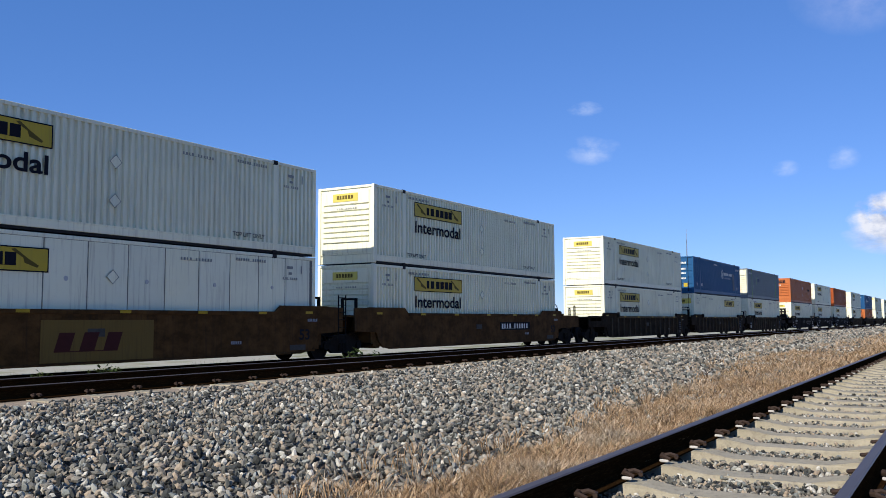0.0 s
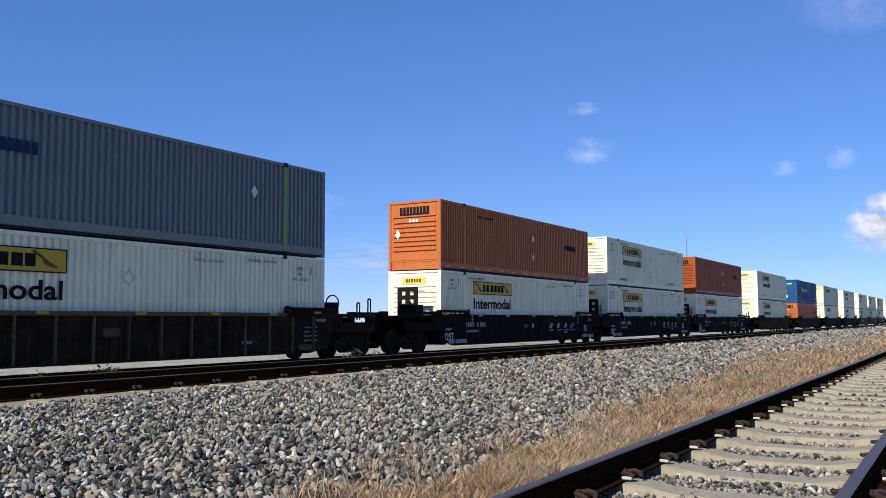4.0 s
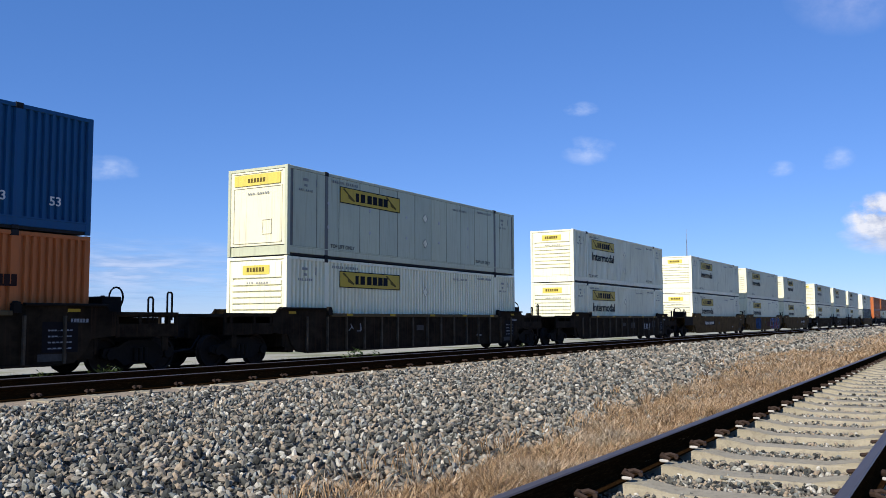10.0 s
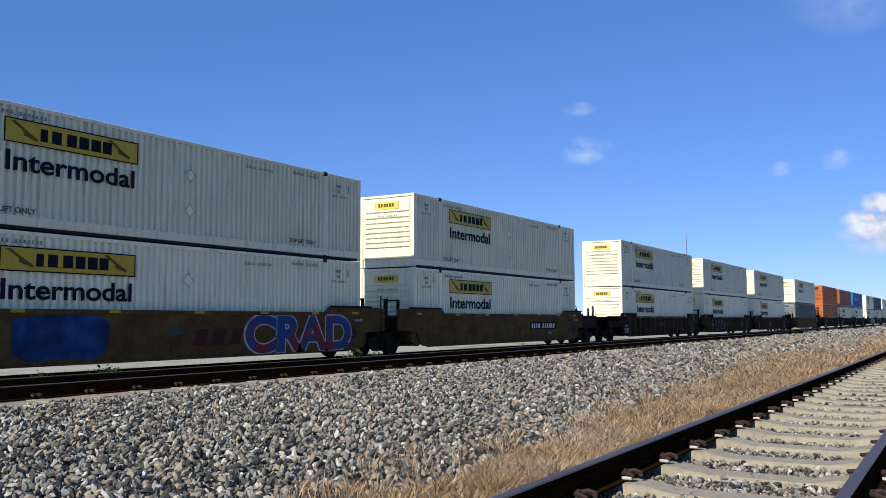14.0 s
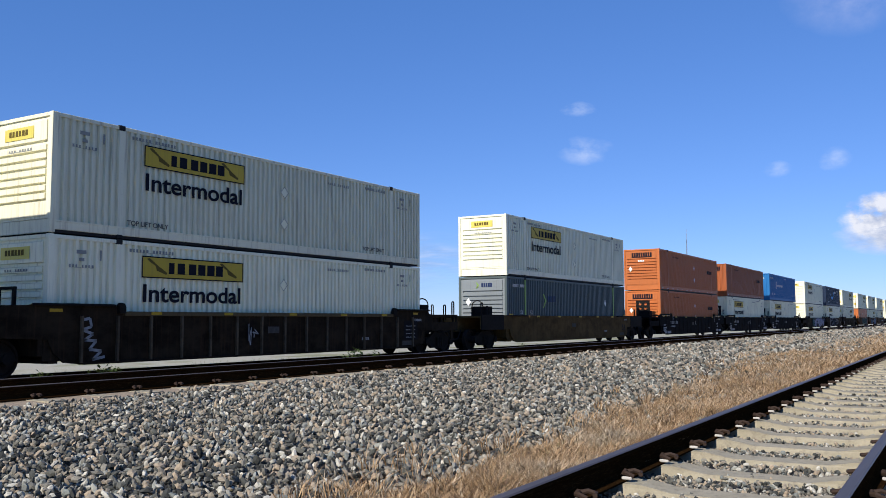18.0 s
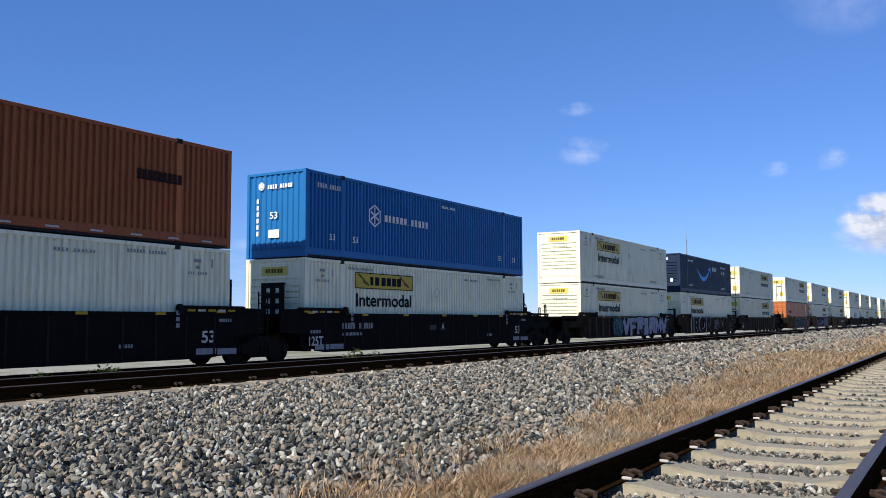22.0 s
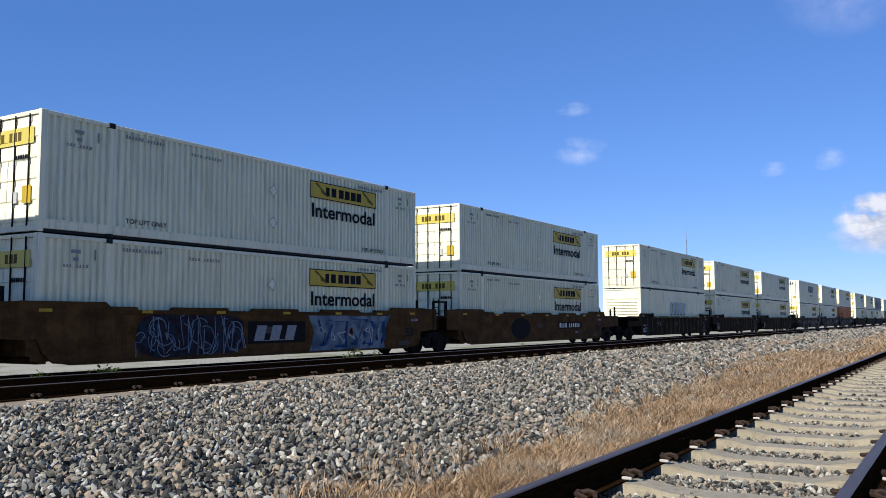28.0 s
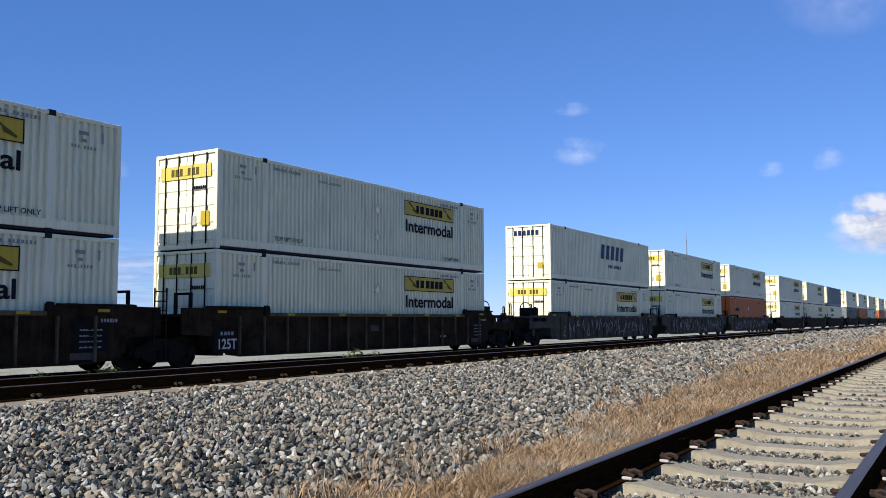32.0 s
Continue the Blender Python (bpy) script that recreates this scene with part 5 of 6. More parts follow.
def decorate(car, i, style, y0):
    dim = INK if style in ("brown", "olive") else PALE_MARK
    if style == "ribbed" or style == "grey":
        on_car(car, "stencil_panel", shared("end_patch", lambda: boxes((0, 0.95, -0.002, 0, 0, 0.72)), SPRAY_DARK), 14.85, 0.5, y0, "black stencil panel")
        for q in range(4):
            on_car(car, "small_marking", shared("end_bars%d" % q, lambda: bars(5 + q, 0.66, 0.035, 60 + q), STENCIL), 15.0, 0.58 + 0.14 * q, y0, "", 0.010)
    else:
        on_car(car, "lettering", words("53", 0.50, 0.34, dim), 14.95 if style == "black" else 15.2, 0.62, y0, "painted number")
    on_car(car, "notice", shared("car_plate", lambda: boxes((0, 0.75, -0.004, 0, 0, 0.17)), STENCIL if style == "black" else DIM_PLATE), 14.75, 0.30, y0)
    on_car(car, "small_marking", shared("car_bars_b", lambda: bars(6, 0.5, 0.09, 52), STENCIL), 15.6, 1.2, y0)
    on_car(car, "small_marking", shared("car_bars_c", lambda: bars(5, 0.45, 0.09, 53), STENCIL), 12.2, 0.55, y0)
    on_car(car, "notice", shared("car_plate_b", lambda: boxes((0, 0.5, -0.004, 0, 0, 0.2)), DIM_PLATE), 7.4, 0.85, y0)
    if style == "black" or i in (4, 15, 24, 28, 29, 30):
        if style != "black":
            patch = shared("dark_patch", lambda: boxes((0, 1.1, -0.002, 0, 0, 0.62)), SPRAY_DARK)
            on_car(car, "stencil_panel", patch, -0.15, 0.36, y0, "black stencil panel")
        on_car(car, "lettering", words("125T", 0.72, 0.30, PALE_MARK), 0.05, 0.42, y0, "white stencilled number", 0.010)
        on_car(car, "small_marking", shared("car_bars_d", lambda: bars(4, 0.55, 0.10, 54), STENCIL), 0.12, 0.82, y0, "", 0.010)
    if style == "black":
        for x in (0.35, 1.15, 15.55):
            on_car(car, "notice", shared("car_plate", lambda: boxes((0, 0.75, -0.004, 0, 0, 0.17)), STENCIL), x, 0.28, y0)
        for x in (2.25, 14.0):
            on_car(car, "small_marking", shared("post_marks", lambda: boxes(*[(0, 0.12, -0.003, 0, 0.17 * q, 0.17 * q + 0.12) for q in range(3)]), STENCIL), x, 1.05, y0 + 0.03)
        on_car(car, "number", shared("car_bars_e", lambda: bars(5, 0.75, 0.2, 55), STENCIL), 1.8, 0.95, y0)
        on_car(car, "number", shared("car_bars_f", lambda: bars(6, 0.85, 0.2, 56), STENCIL), 2.75, 0.95, y0)
        on_car(car, "small_marking", shared("car_bars_g", lambda: bars(6, 1.2, 0.10, 57), STENCIL), 1.8, 0.72, y0)
        on_car(car, "lettering", words("CA"[i % 2], 0.24, 0.26, PALE_MARK), 8.3, 0.86, y0)
        for k in range(4) if i < 9 else ():
            on_car(car, "logo_block", shared("car_logo_block", lambda: prism(bmesh.new(), [(0, 0.12), (0.34, 0.12), (0.50, 0.36), (0.16, 0.36)], -0.003, 0, "y"), STENCIL), 10.3 + 0.92 * k, 0.70, y0, "white logo block")
            on_car(car, "logo_underline", shared("car_logo_line", lambda: boxes((0, 0.62, -0.003, 0, 0, 0.05)), STENCIL), 10.3 + 0.92 * k, 0.70, y0)
    if i in (1, 12, 14, 27):
        x = {1: 9.6, 12: 2.95, 14: 10.1, 27: 9.9}[i]
        on_car(car, "number_panel", shared("number_panel", lambda: boxes((0, 3.15, -0.002, 0, 0, 0.36)), SPRAY_DARK), x, 0.78, y0, "black number panel")
        on_car(car, "number", shared("number_bars", lambda: bars(11, 2.8, 0.22, 59, 0.4), CHALK), x + 0.18, 0.85, y0, "", 0.010)
    if i == 0:
        on_car(car, "emblem_panel", shared("tan_panel", lambda: boxes((0, 3.25, -0.002, 0, 0, 1.0)), TAN_PANEL), 6.15, 0.26, y0, "faded yellow panel")
        on_car(car, "emblem", shared("emblem_blocks_red", emblem_blocks, RED_BROWN), 6.5, 0.5, y0, "dark red emblem", 0.010)
    if i == 11:
        on_car(car, "emblem_panel", shared("black_panel_b", lambda: boxes((0, 2.0, -0.002, 0, 0, 0.46)), SPRAY_DARK), 11.05, 0.60, y0 + 0.012, "black panel")
        on_car(car, "emblem", shared("emblem_blocks_pale", emblem_small, STENCIL), 11.2, 0.66, y0 + 0.014, "white emblem", 0.010)
        on_car(car, "notice", shared("car_plate_c", lambda: boxes((0, 0.7, -0.004, 0, 0, 0.34)), DIM_PLATE), 8.9, 0.72, y0 + 0.012)
        on_car(car, "number_panel", shared("car_plate_d", lambda: boxes((0, 0.6, -0.004, 0, 0, 0.42)), DIM_PLATE), 13.15, 0.74, y0 + 0.012)
        on_car(car, "lettering", words("53", 0.42, 0.30, INK), 13.25, 0.81, y0 + 0.014, "painted number", 0.012)
    if i == 27:
        on_car(car, "graffiti", shared("dark_smear", lambda: prism(bmesh.new(), [(1.05 + 1.05 * math.cos(k * 0.4488), 0.5 + 0.5 * math.sin(k * 0.4488)) for k in range(14)], -0.002, 0.0, "y"), SPRAY_DARK), 4.5, 0.35, y0, "dark oval smudge")
    if i == 13:
        on_car(car, "graffiti", shared("blue_smear", lambda: blot(2.7, 1.15, 33), SPRAY_NAVY), 2.9, 0.27, y0, "blue sprayed smear")
        on_car(car, "emblem", shared("emblem_blocks_dark", emblem_blocks, RED_BROWN), 8.3, 0.55, y0)
        on_car(car, "graffiti_outline", words("CRAD", 5.25, 1.24, SPRAY_WHITE, 0.075), 10.22, 0.21, y0, "white sprayed letter edges")
        on_car(car, "graffiti", words("CRAD", 5.1, 1.14, SPRAY_RED, 0.045), 10.3, 0.26, y0, "red and blue sprayed letters", 0.010)
    if i == 16:
        on_car(car, "graffiti", shared("arrow_lines", lambda: strokes(ARROW_LINES, 0.022), STENCIL), 1.3, 0.30, y0 + 0.075, "thin white sprayed strokes")
        on_car(car, "graffiti", shared("chalk_tag", lambda: hairline(0.5, 0.7, 2, 96, 0.016), STENCIL), 12.5, 0.40, y0 + 0.075, "thin white sprayed strokes")
    if i == 17:
        on_car(car, "graffiti", shared("slanted_tag", lambda: strokes([[(0.0, 0.95), (0.25, 1.0), (0.3, 0.8), (0.05, 0.72), (0.35, 0.62), (0.12, 0.48), (0.45, 0.45), (0.25, 0.25), (0.6, 0.2), (0.35, 0.0), (0.7, 0.06)]], 0.035), STENCIL), 0.85, 0.30, y0, "white sprayed scrawl")
        on_car(car, "graffiti", shared("chalk_tag", lambda: hairline(0.5, 0.7, 2, 96, 0.016), STENCIL), 6.4, 0.50, y0 + 0.075, "thin white sprayed strokes")
    if i in (9, 10, 24, 28):
        on_car(car, "graffiti", shared("chalk_small", lambda: hairline(0.9, 0.3, 2, 90, 0.012), STENCIL), 3.0, 0.85, y0, "thin white sprayed strokes")
    if i == 22:
        on_car(car, "graffiti_outline", shared("tag_b_out", lambda: chunky(("fork", "flag", "club", "post", "stride", "crown", "fork"), 9.0, 1.12, 0.07), SPRAY_DARK), 6.3, 0.27, y0 + 0.075)
        on_car(car, "graffiti", shared("tag_b", lambda: chunky(("fork", "flag", "club", "post", "stride", "crown", "fork"), 9.0, 1.12), SPRAY_LILAC), 6.3, 0.27, y0 + 0.075, "pale lilac sprayed shapes", 0.010)
        on_car(car, "graffiti", shared("tag_b_side", lambda: blot(1.9, 1.15, 76), SPRAY_TEAL), 4.4, 0.26, y0 + 0.075, "teal sprayed patch")
        on_car(car, "graffiti", shared("tag_b_streak", lambda: hairline(8.4, 0.9, 16, 77, 0.02), SPRAY_WHITE), 6.6, 0.36, y0 + 0.075, "white sprayed highlights", 0.016)
        on_car(car, "graffiti", shared("tag_b_curl", lambda: hairline(1.8, 1.1, 6, 70, 0.022), SPRAY_PALE), 4.45, 0.28, y0 + 0.075, "", 0.010)
    if i == 23:
        on_car(car, "graffiti_outline", words("IRON", 6.3, 1.28, SPRAY_WHITE, 0.05), 2.0, 0.24, y0 + 0.075, "white sprayed letter shadow")
        on_car(car, "graffiti", words("IRON", 6.2, 1.18, SPRAY_DARK, 0.045), 2.16, 0.24, y0 + 0.075, "black sprayed letters", 0.012)
        on_car(car, "graffiti", shared("chalk_c", lambda: hairline(1.7, 0.9, 9, 91, 0.016), SPRAY_WHITE), 9.0, 0.40, y0 + 0.075)
        on_car(car, "graffiti", shared("chalk_d", lambda: hairline(0.7, 0.6, 4, 92, 0.018), SPRAY_WHITE), 11.3, 0.6, y0 + 0.075)
    if i == 25:
        on_car(car, "graffiti_outline", shared("tag_d_out", lambda: chunky(("club", "stride", "fork", "crown", "flag", "post"), 8.6, 1.15, 0.05), STENCIL), 5.2, 0.22, y0)
        on_car(car, "graffiti", shared("tag_d", lambda: chunky(("club", "stride", "fork", "crown", "flag", "post"), 8.6, 1.15), SPRAY_TEAL), 5.2, 0.22, y0, "teal sprayed shapes", 0.010)
        on_car(car, "graffiti", shared("tag_d_pink", lambda: scrawl(1.6, 1.0, 2, 78, 0.0), SPRAY_PINK), 13.7, 0.3, y0, "pink sprayed smear", 0.008)
    if i == 26:
        on_car(car, "graffiti", shared("tag_e", lambda: blot(4.1, 1.2, 79), SPRAY_BLUE), 2.65, 0.25, y0, "violet and blue sprayed shapes")
        on_car(car, "graffiti", shared("tag_e_line", lambda: hairline(4.0, 1.15, 12, 93, 0.012), SPRAY_PALE), 2.7, 0.28, y0, "", 0.012)
        on_car(car, "graffiti", shared("tag_e_curl", lambda: curls(4.0, 1.15, 22, 94, 0.012), SPRAY_PALE), 2.7, 0.28, y0, "", 0.016)
        on_car(car, "emblem_panel", shared("black_panel", lambda: boxes((0, 2.6, -0.002, 0, 0, 0.66)), SPRAY_DARK), 6.8, 0.55, y0, "black panel")
        on_car(car, "emblem", shared("emblem_blocks_white", emblem_blocks, STENCIL), 7.05, 0.63, y0, "white emblem", 0.010)
        on_car(car, "graffiti", shared("tag_f", lambda: prism(bmesh.new(), [(0.0, 1.2), (0.35, 0.62), (0.12, 0.0), (4.35, 0.0), (4.2, 0.5), (4.75, 1.2), (2.6, 1.14), (2.4, 1.2)], -0.002, 0.0, "y"), SPRAY_SKY), 9.5, 0.25, y0, "pale blue sprayed patch")
        on_car(car, "graffiti_outline", shared("tag_f_shade", lambda: chunky(("fork", "post", "stride", "crown"), 4.0, 0.92), SPRAY_NAVY), 9.85, 0.34, y0, "", 0.009)
        on_car(car, "graffiti", shared("tag_f_fill", lambda: chunky(("fork", "post", "stride", "crown"), 3.9, 0.80), SPRAY_SKY), 9.75, 0.44, y0, "", 0.012)
        on_car(car, "graffiti", shared("tag_f_line", lambda: hairline(3.6, 0.7, 7, 97, 0.022), SPRAY_WHITE), 10.0, 0.42, y0, "white sprayed strokes", 0.015)
        on_car(car, "graffiti", shared("tag_f_pink", lambda: hairline(0.5, 0.3, 1, 98, 0.05), SPRAY_PINK), 11.6, 0.75, y0, "pink sprayed stroke", 0.016)
    if i in (31, 32, 33):
        on_car(car, "graffiti", shared("tag_g%d" % i, lambda: hairline(14.0, 1.0, 22, 95 + i, 0.03), STENCIL), 1.0, 0.3, y0 + 0.075, "pale sprayed strokes along the side")


def holed_plate(z0, z1):
    """One upright plate across the car with two columns of three holes."""
    ys = [-0.86, -0.66, -0.48, -0.27, -0.09, 0.11]
    zs = [z0] + [z0 + (z1 - z0) * k for k in (0.16, 0.29, 0.44, 0.57, 0.72, 0.85)] + [z1]
    bm = bmesh.new()
    grid = [[bm.verts.new((-0.02, y, z)) for z in zs] for y in ys]
    for a in range(5):
        for b in range(7):
            if not (a in (1, 3) and b in (1, 3, 5)):
                bm.faces.new((grid[a][b], grid[a][b + 1], grid[a + 1][b + 1], grid[a + 1][b]))
    back = bmesh.ops.extrude_face_region(bm, geom=list(bm.faces))
    bmesh.ops.translate(bm, verts=[v for v in back["geom"] if isinstance(v, bmesh.types.BMVert)], vec=(0.04, 0, 0))
    bmesh.ops.recalc_face_normals(bm, faces=bm.faces)
    return bm


def build_car(i, style, join_l, join_r):
    car = tagged(new("well_car"), label={"brown": "brown smooth-sided well car carrying stacked containers", "olive": "yellow-brown smooth-sided well car carrying stacked containers", "black": "black smooth-sided well car carrying stacked containers", "ribbed": "dark rust-brown well car with upright side ribs", "grey": "dull grey well car with painted scrawl"}[style], category="rail car", group="train of well cars")
    skin = PAINT[style]
    reach_l = HALF + (1.30 if join_l else 2.75)
    reach_r = HALF + (1.30 if join_r else 2.75)
    smooth = style in ("brown", "olive", "black")
    y0 = 1.44 if smooth else 1.40
    key = "%s%d%d" % (style, join_l, join_r)
    for s in (-1, 1):
        m = Matrix() if s < 0 else Matrix.Diagonal((1, -1, 1, 1))
        a, b = (reach_l, reach_r)
        wall = part("side_sill", shared("side_sill" + key + str(s), lambda: prism(bmesh.new(), side_outline(a, b, style), s * y0, s * (y0 - 0.07), "y"), skin), None, car)
        mid = side_outline(a, b, style)[11][1]
        part("top_chord", shared("top_chord" + key + str(s), lambda: boxes((-6.0, 6.0, min(s * 1.47, s * 1.33), max(s * 1.47, s * 1.33), mid - 0.10, mid + 0.012), bevel=0.01), CHORD if style == "ribbed" else skin), None, wall)
        part("bottom_flange", shared("flange" + key + str(s), lambda: boxes((-7.2, 7.2, min(s * 1.48, s * 1.3), max(s * 1.48, s * 1.3), 0.19, 0.24)), skin), None, wall)
        if s > 0:
            continue
        near = i < 34
        if near and style not in ("brown", "olive"):
            deep = y0 + (0.075 if not smooth else 0.03)
            for k in range(-7, 8):
                part("rib", shared("rib" + style + str(s), lambda: boxes((-0.032, 0.032, -deep, -y0 + 0.005, 0.235, 1.36), bevel=0.008), BLACK_RIB if smooth else RIB), None, wall, "", pose(1.04 * k + 0.06, 0, 0))
        top = side_outline(a, b, style)[9][1]
        if near:
            if style != "brown":
                for e in (-1, 1):
                    part("hood_lip", shared("hood_lip%s%d" % (key, e), lambda: hood_lip(min(e * 6.3, e * 8.5), max(e * 6.3, e * 8.5), top), STEEL), None, wall, "black folded edge plate")
            for e in (-1, 1) if style not in ("brown", "olive") else ():
                part("guide_block", shared("guide_block%.2f" % mid, lambda: guide_block(mid + 0.06), STEEL), None, wall, "", pose(e * 6.09, 0, 0))
        if style == "brown" and i > 20:
            for c, w in ((2.3, 0.5), (4.95, 1.05), (8.0, 1.05), (11.25, 1.05), (13.7, 0.5)):
                part("chord_cap", shared("chord_cap%.2f" % w, lambda: prism(bmesh.new(), [(-w, 0.0), (w, 0.0), (w - 0.06, 0.085), (-w + 0.06, 0.085)], -1.475, -1.34, "y"), skin), None, wall, "", pose(c - HALF, 0, mid + 0.008))
        if style == "black" and near:
            for e in (-7.35, 7.25):
                for k in range(5):
                    part("reflective_dash", shared("edge_dash", lambda: boxes((-0.14, 0.14, -y0 - 0.006, -y0 + 0.004, 1.49, 1.55)), (REFLECT, PALE_MARK)[k % 2]), None, wall, "", pose(e + (k - 2) * 0.38, 0, 0))
        for x in (-7.9, -5.0, -2.4, 0.4, 3.0, 5.4, 7.6):
            zz = mid - 0.07 if abs(x) < 6 else 1.45
            part("reflector", shared("reflector" + str(s), lambda: boxes((-0.17, 0.17, min(s * 1.478, s * 1.46), max(s * 1.478, s * 1.46), 0, 0.075)), REFLECT), None, wall, "", pose(x, -s * (0.0 if abs(x) < 6 else 1.476 - y0 - 0.003), zz))
    part("floor_frame", shared("floor_frame", lambda: boxes(*[(x - 0.12, x + 0.12, -1.34, 1.34, 0.24, 0.385) for x in (-7.9, -6.09, -3, 0, 3, 6.09, 7.9)], (-7.9, 7.9, -0.2, 0.2, 0.26, 0.36)), skin), None, car)
    for sign, joined, reach in ((-1, join_l, reach_l), (1, join_r, reach_r)):
        end = part("end_platform", shared("platform%s%d" % (key, sign), lambda: boxes((min(sign * 8.25, sign * reach), max(sign * 8.25, sign * reach), -1.38, 1.38, 1.34, 1.42), (min(sign * 8.2, sign * 8.32), max(sign * 8.2, sign * 8.32), -1.36, 1.36, 0.42, 1.36), (min(sign * 7.3, sign * 8.198), max(sign * 7.3, sign * 8.198), -1.36, -1.325, 0.30, 1.33), (min(sign * 8.3, sign * (reach + 0.3)), max(sign * 8.3, sign * (reach + 0.3)), -0.28, 0.28, 0.72, 1.335), bevel=0.012), skin), None, car)
        x = sign * (HALF + (1.15 if joined else 1.75))
        if not joined and style not in ("brown", "olive"):
            for side in (-1, 1):
                part("end_frame", shared("end_frame%s%d%d" % (key, sign, side), lambda: end_frame(sign, side, reach, 1.57 if style == "black" else 1.46), skin), None, end, "open steel end frame")
        if joined:
            if style != "black":
                part("guide_post", shared("guide_post", lambda: boxes((-0.03, 0.03, -0.06, 0.06, 1.26, 2.02), bevel=0.01), STEEL), None, end, "", pose(sign * (HALF + 0.6), -0.95, 0))
                part("guide_post", shared("guide_post", lambda: boxes((-0.03, 0.03, -0.06, 0.06, 1.26, 2.02), bevel=0.01), STEEL), None, end, "", pose(sign * (HALF + 0.6), -0.35, 0))
                part("guide_rung", shared("guide_rung", lambda: boxes((-0.025, 0.025, -1.0, -0.3, 1.96, 2.03)), STEEL), None, end, "", pose(sign * (HALF + 0.6), 0, 0))
            else:
                part("guide_plate", shared("guide_plate", lambda: holed_plate(1.26, 2.46), STEEL), None, end, "dark steel plate with cut-outs", pose(sign * (HALF + 0.5), 0, 0))
            if sign > 0:
                lad = bmesh.new()
                for q in (-0.2, 0.2):
                    rod(lad, (q, -1.44, 0.42), (q, -1.44, 2.1), 0.022)
                for k in range(7):
                    rod(lad, (-0.2, -1.44, 0.5 + 0.25 * k), (0.2, -1.44, 0.5 + 0.25 * k), 0.016)
                part("ladder", lad, STEEL, end, "", pose(x + 0.1, 0, 0))
        else:
            tall = 0.60
            for back, high, y in ((0.25, 1.22, -1.32), (0.85, 0.98, -1.28), (0.35, 1.12, 1.3)) if sign > 0 or style not in ("ribbed", "black") else ():
                hr = bent(bmesh.new(), [(0, 0, 1.25), (0, 0, 1.22 + high * tall), (0.03, 0, 1.26 + high * tall), (0.13, 0, 1.26 + high * tall), (0.16, 0, 1.22 + high * tall), (0.16, 0, 1.25)], 0.028)
                part("handrail", hr, STEEL, end, "", pose(sign * (reach - back) - 0.08, y, 0))
            part("coupler", boxes((min(sign * reach, sign * (HALF + DRAW)), max(sign * reach, sign * (HALF + DRAW)), -0.09, 0.09, 0.76, 0.98), (min(sign * (HALF + DRAW - 0.3), sign * (HALF + DRAW)), max(sign * (HALF + DRAW - 0.3), sign * (HALF + DRAW)), -0.2, 0.2, 0.72, 1.02), bevel=0.02), STEEL, car)
            hose = bent(bmesh.new(), [(sign * reach, -0.4, 0.8), (sign * (reach + 0.35), -0.42, 0.42), (sign * (HALF + DRAW), -0.3, 0.36)], 0.03)
            part("air_hose", hose, BRAID, car)
            if style == "black":
                part("guide_plate", shared("tall_guide_plate", lambda: holed_plate(1.40, 2.56), STEEL), None, end, "dark steel plate with cut-outs", pose(sign * (HALF + 1.05), 0, 0))
            if style == "olive":
                part("end_skirt", shared("end_skirt%d" % sign, lambda: boxes((min(sign * 8.7, sign * (reach + 0.01)), max(sign * 8.7, sign * (reach + 0.01)), -1.452, -1.41, 0.8, 1.475)), STEEL), None, end, "black end skirt")
            if sign < 0 and style == "ribbed":
                continue
            bx = bmesh.new()
            box(bx, -0.3, 0.3, -0.5, 0.3, 1.40, 1.86, 0.03)
            brake = part("brake_box", bx, STEEL, end, "", pose(sign * (HALF + 1.0), -0.4, 0))
            ring = [(0.0, 0.28 * math.cos(a), 0.28 * math.sin(a)) for a in np.arange(0, 6.3, 0.3925)]
            part("brake_wheel", bent(bmesh.new(), ring, 0.025), STEEL, brake, "", pose(0.42 * sign, -0.1, 1.84))
    if not join_l:
        build_truck(car, -HALF - 1.75)
    build_truck(car, HALF + (LINK if join_r else 1.75))
    decorate(car, i, style, y0)
    return car


def build_cars():
    xs = [s[5] for s in STACKS]
    for i, (up, low, fu, fl, style, x) in enumerate(STACKS):
        join_l = i > 0 and x - xs[i - 1] < 21 or i == 0
        join_r = i + 1 < len(xs) and xs[i + 1] - x < 21
        car = build_car(i, style, join_l, join_r)
        local = pose(x + HALF, TRAIN_Y, 0)
        car.matrix_basis = local
        MOVERS.append((car, local))


build_cars()


# ---- distance ----
def build_mast():
    root = tagged(new("radio_mast"), label="thin grey lattice radio mast far behind the train", category="mast")
    root.location = (218, 60, -0.7)
    bm = bmesh.new()
    legs = [(0.16 * math.cos(a), 0.16 * math.sin(a)) for a in (0.3, 2.4, 4.5)]
    for x, y in legs:
        rod(bm, (x, y, 0), (x * 0.7, y * 0.7, 22), 0.035, 5)
    for k in range(36):
        a, b = legs[k % 3], legs[(k + 1) % 3]
        rod(bm, (*a, k * 0.6), (*b, k * 0.6 + 0.6), 0.018, 4)
    part("lattice", bm, BARE, root)
    part("aerial", rod(bmesh.new(), (0, 0, 21.8), (0, 0, 24.6), 0.03, 6), BARE, root)
    part("cross_arm", boxes((-0.7, 0.7, -0.03, 0.03, 19.5, 19.56)), BARE, root)


build_mast()


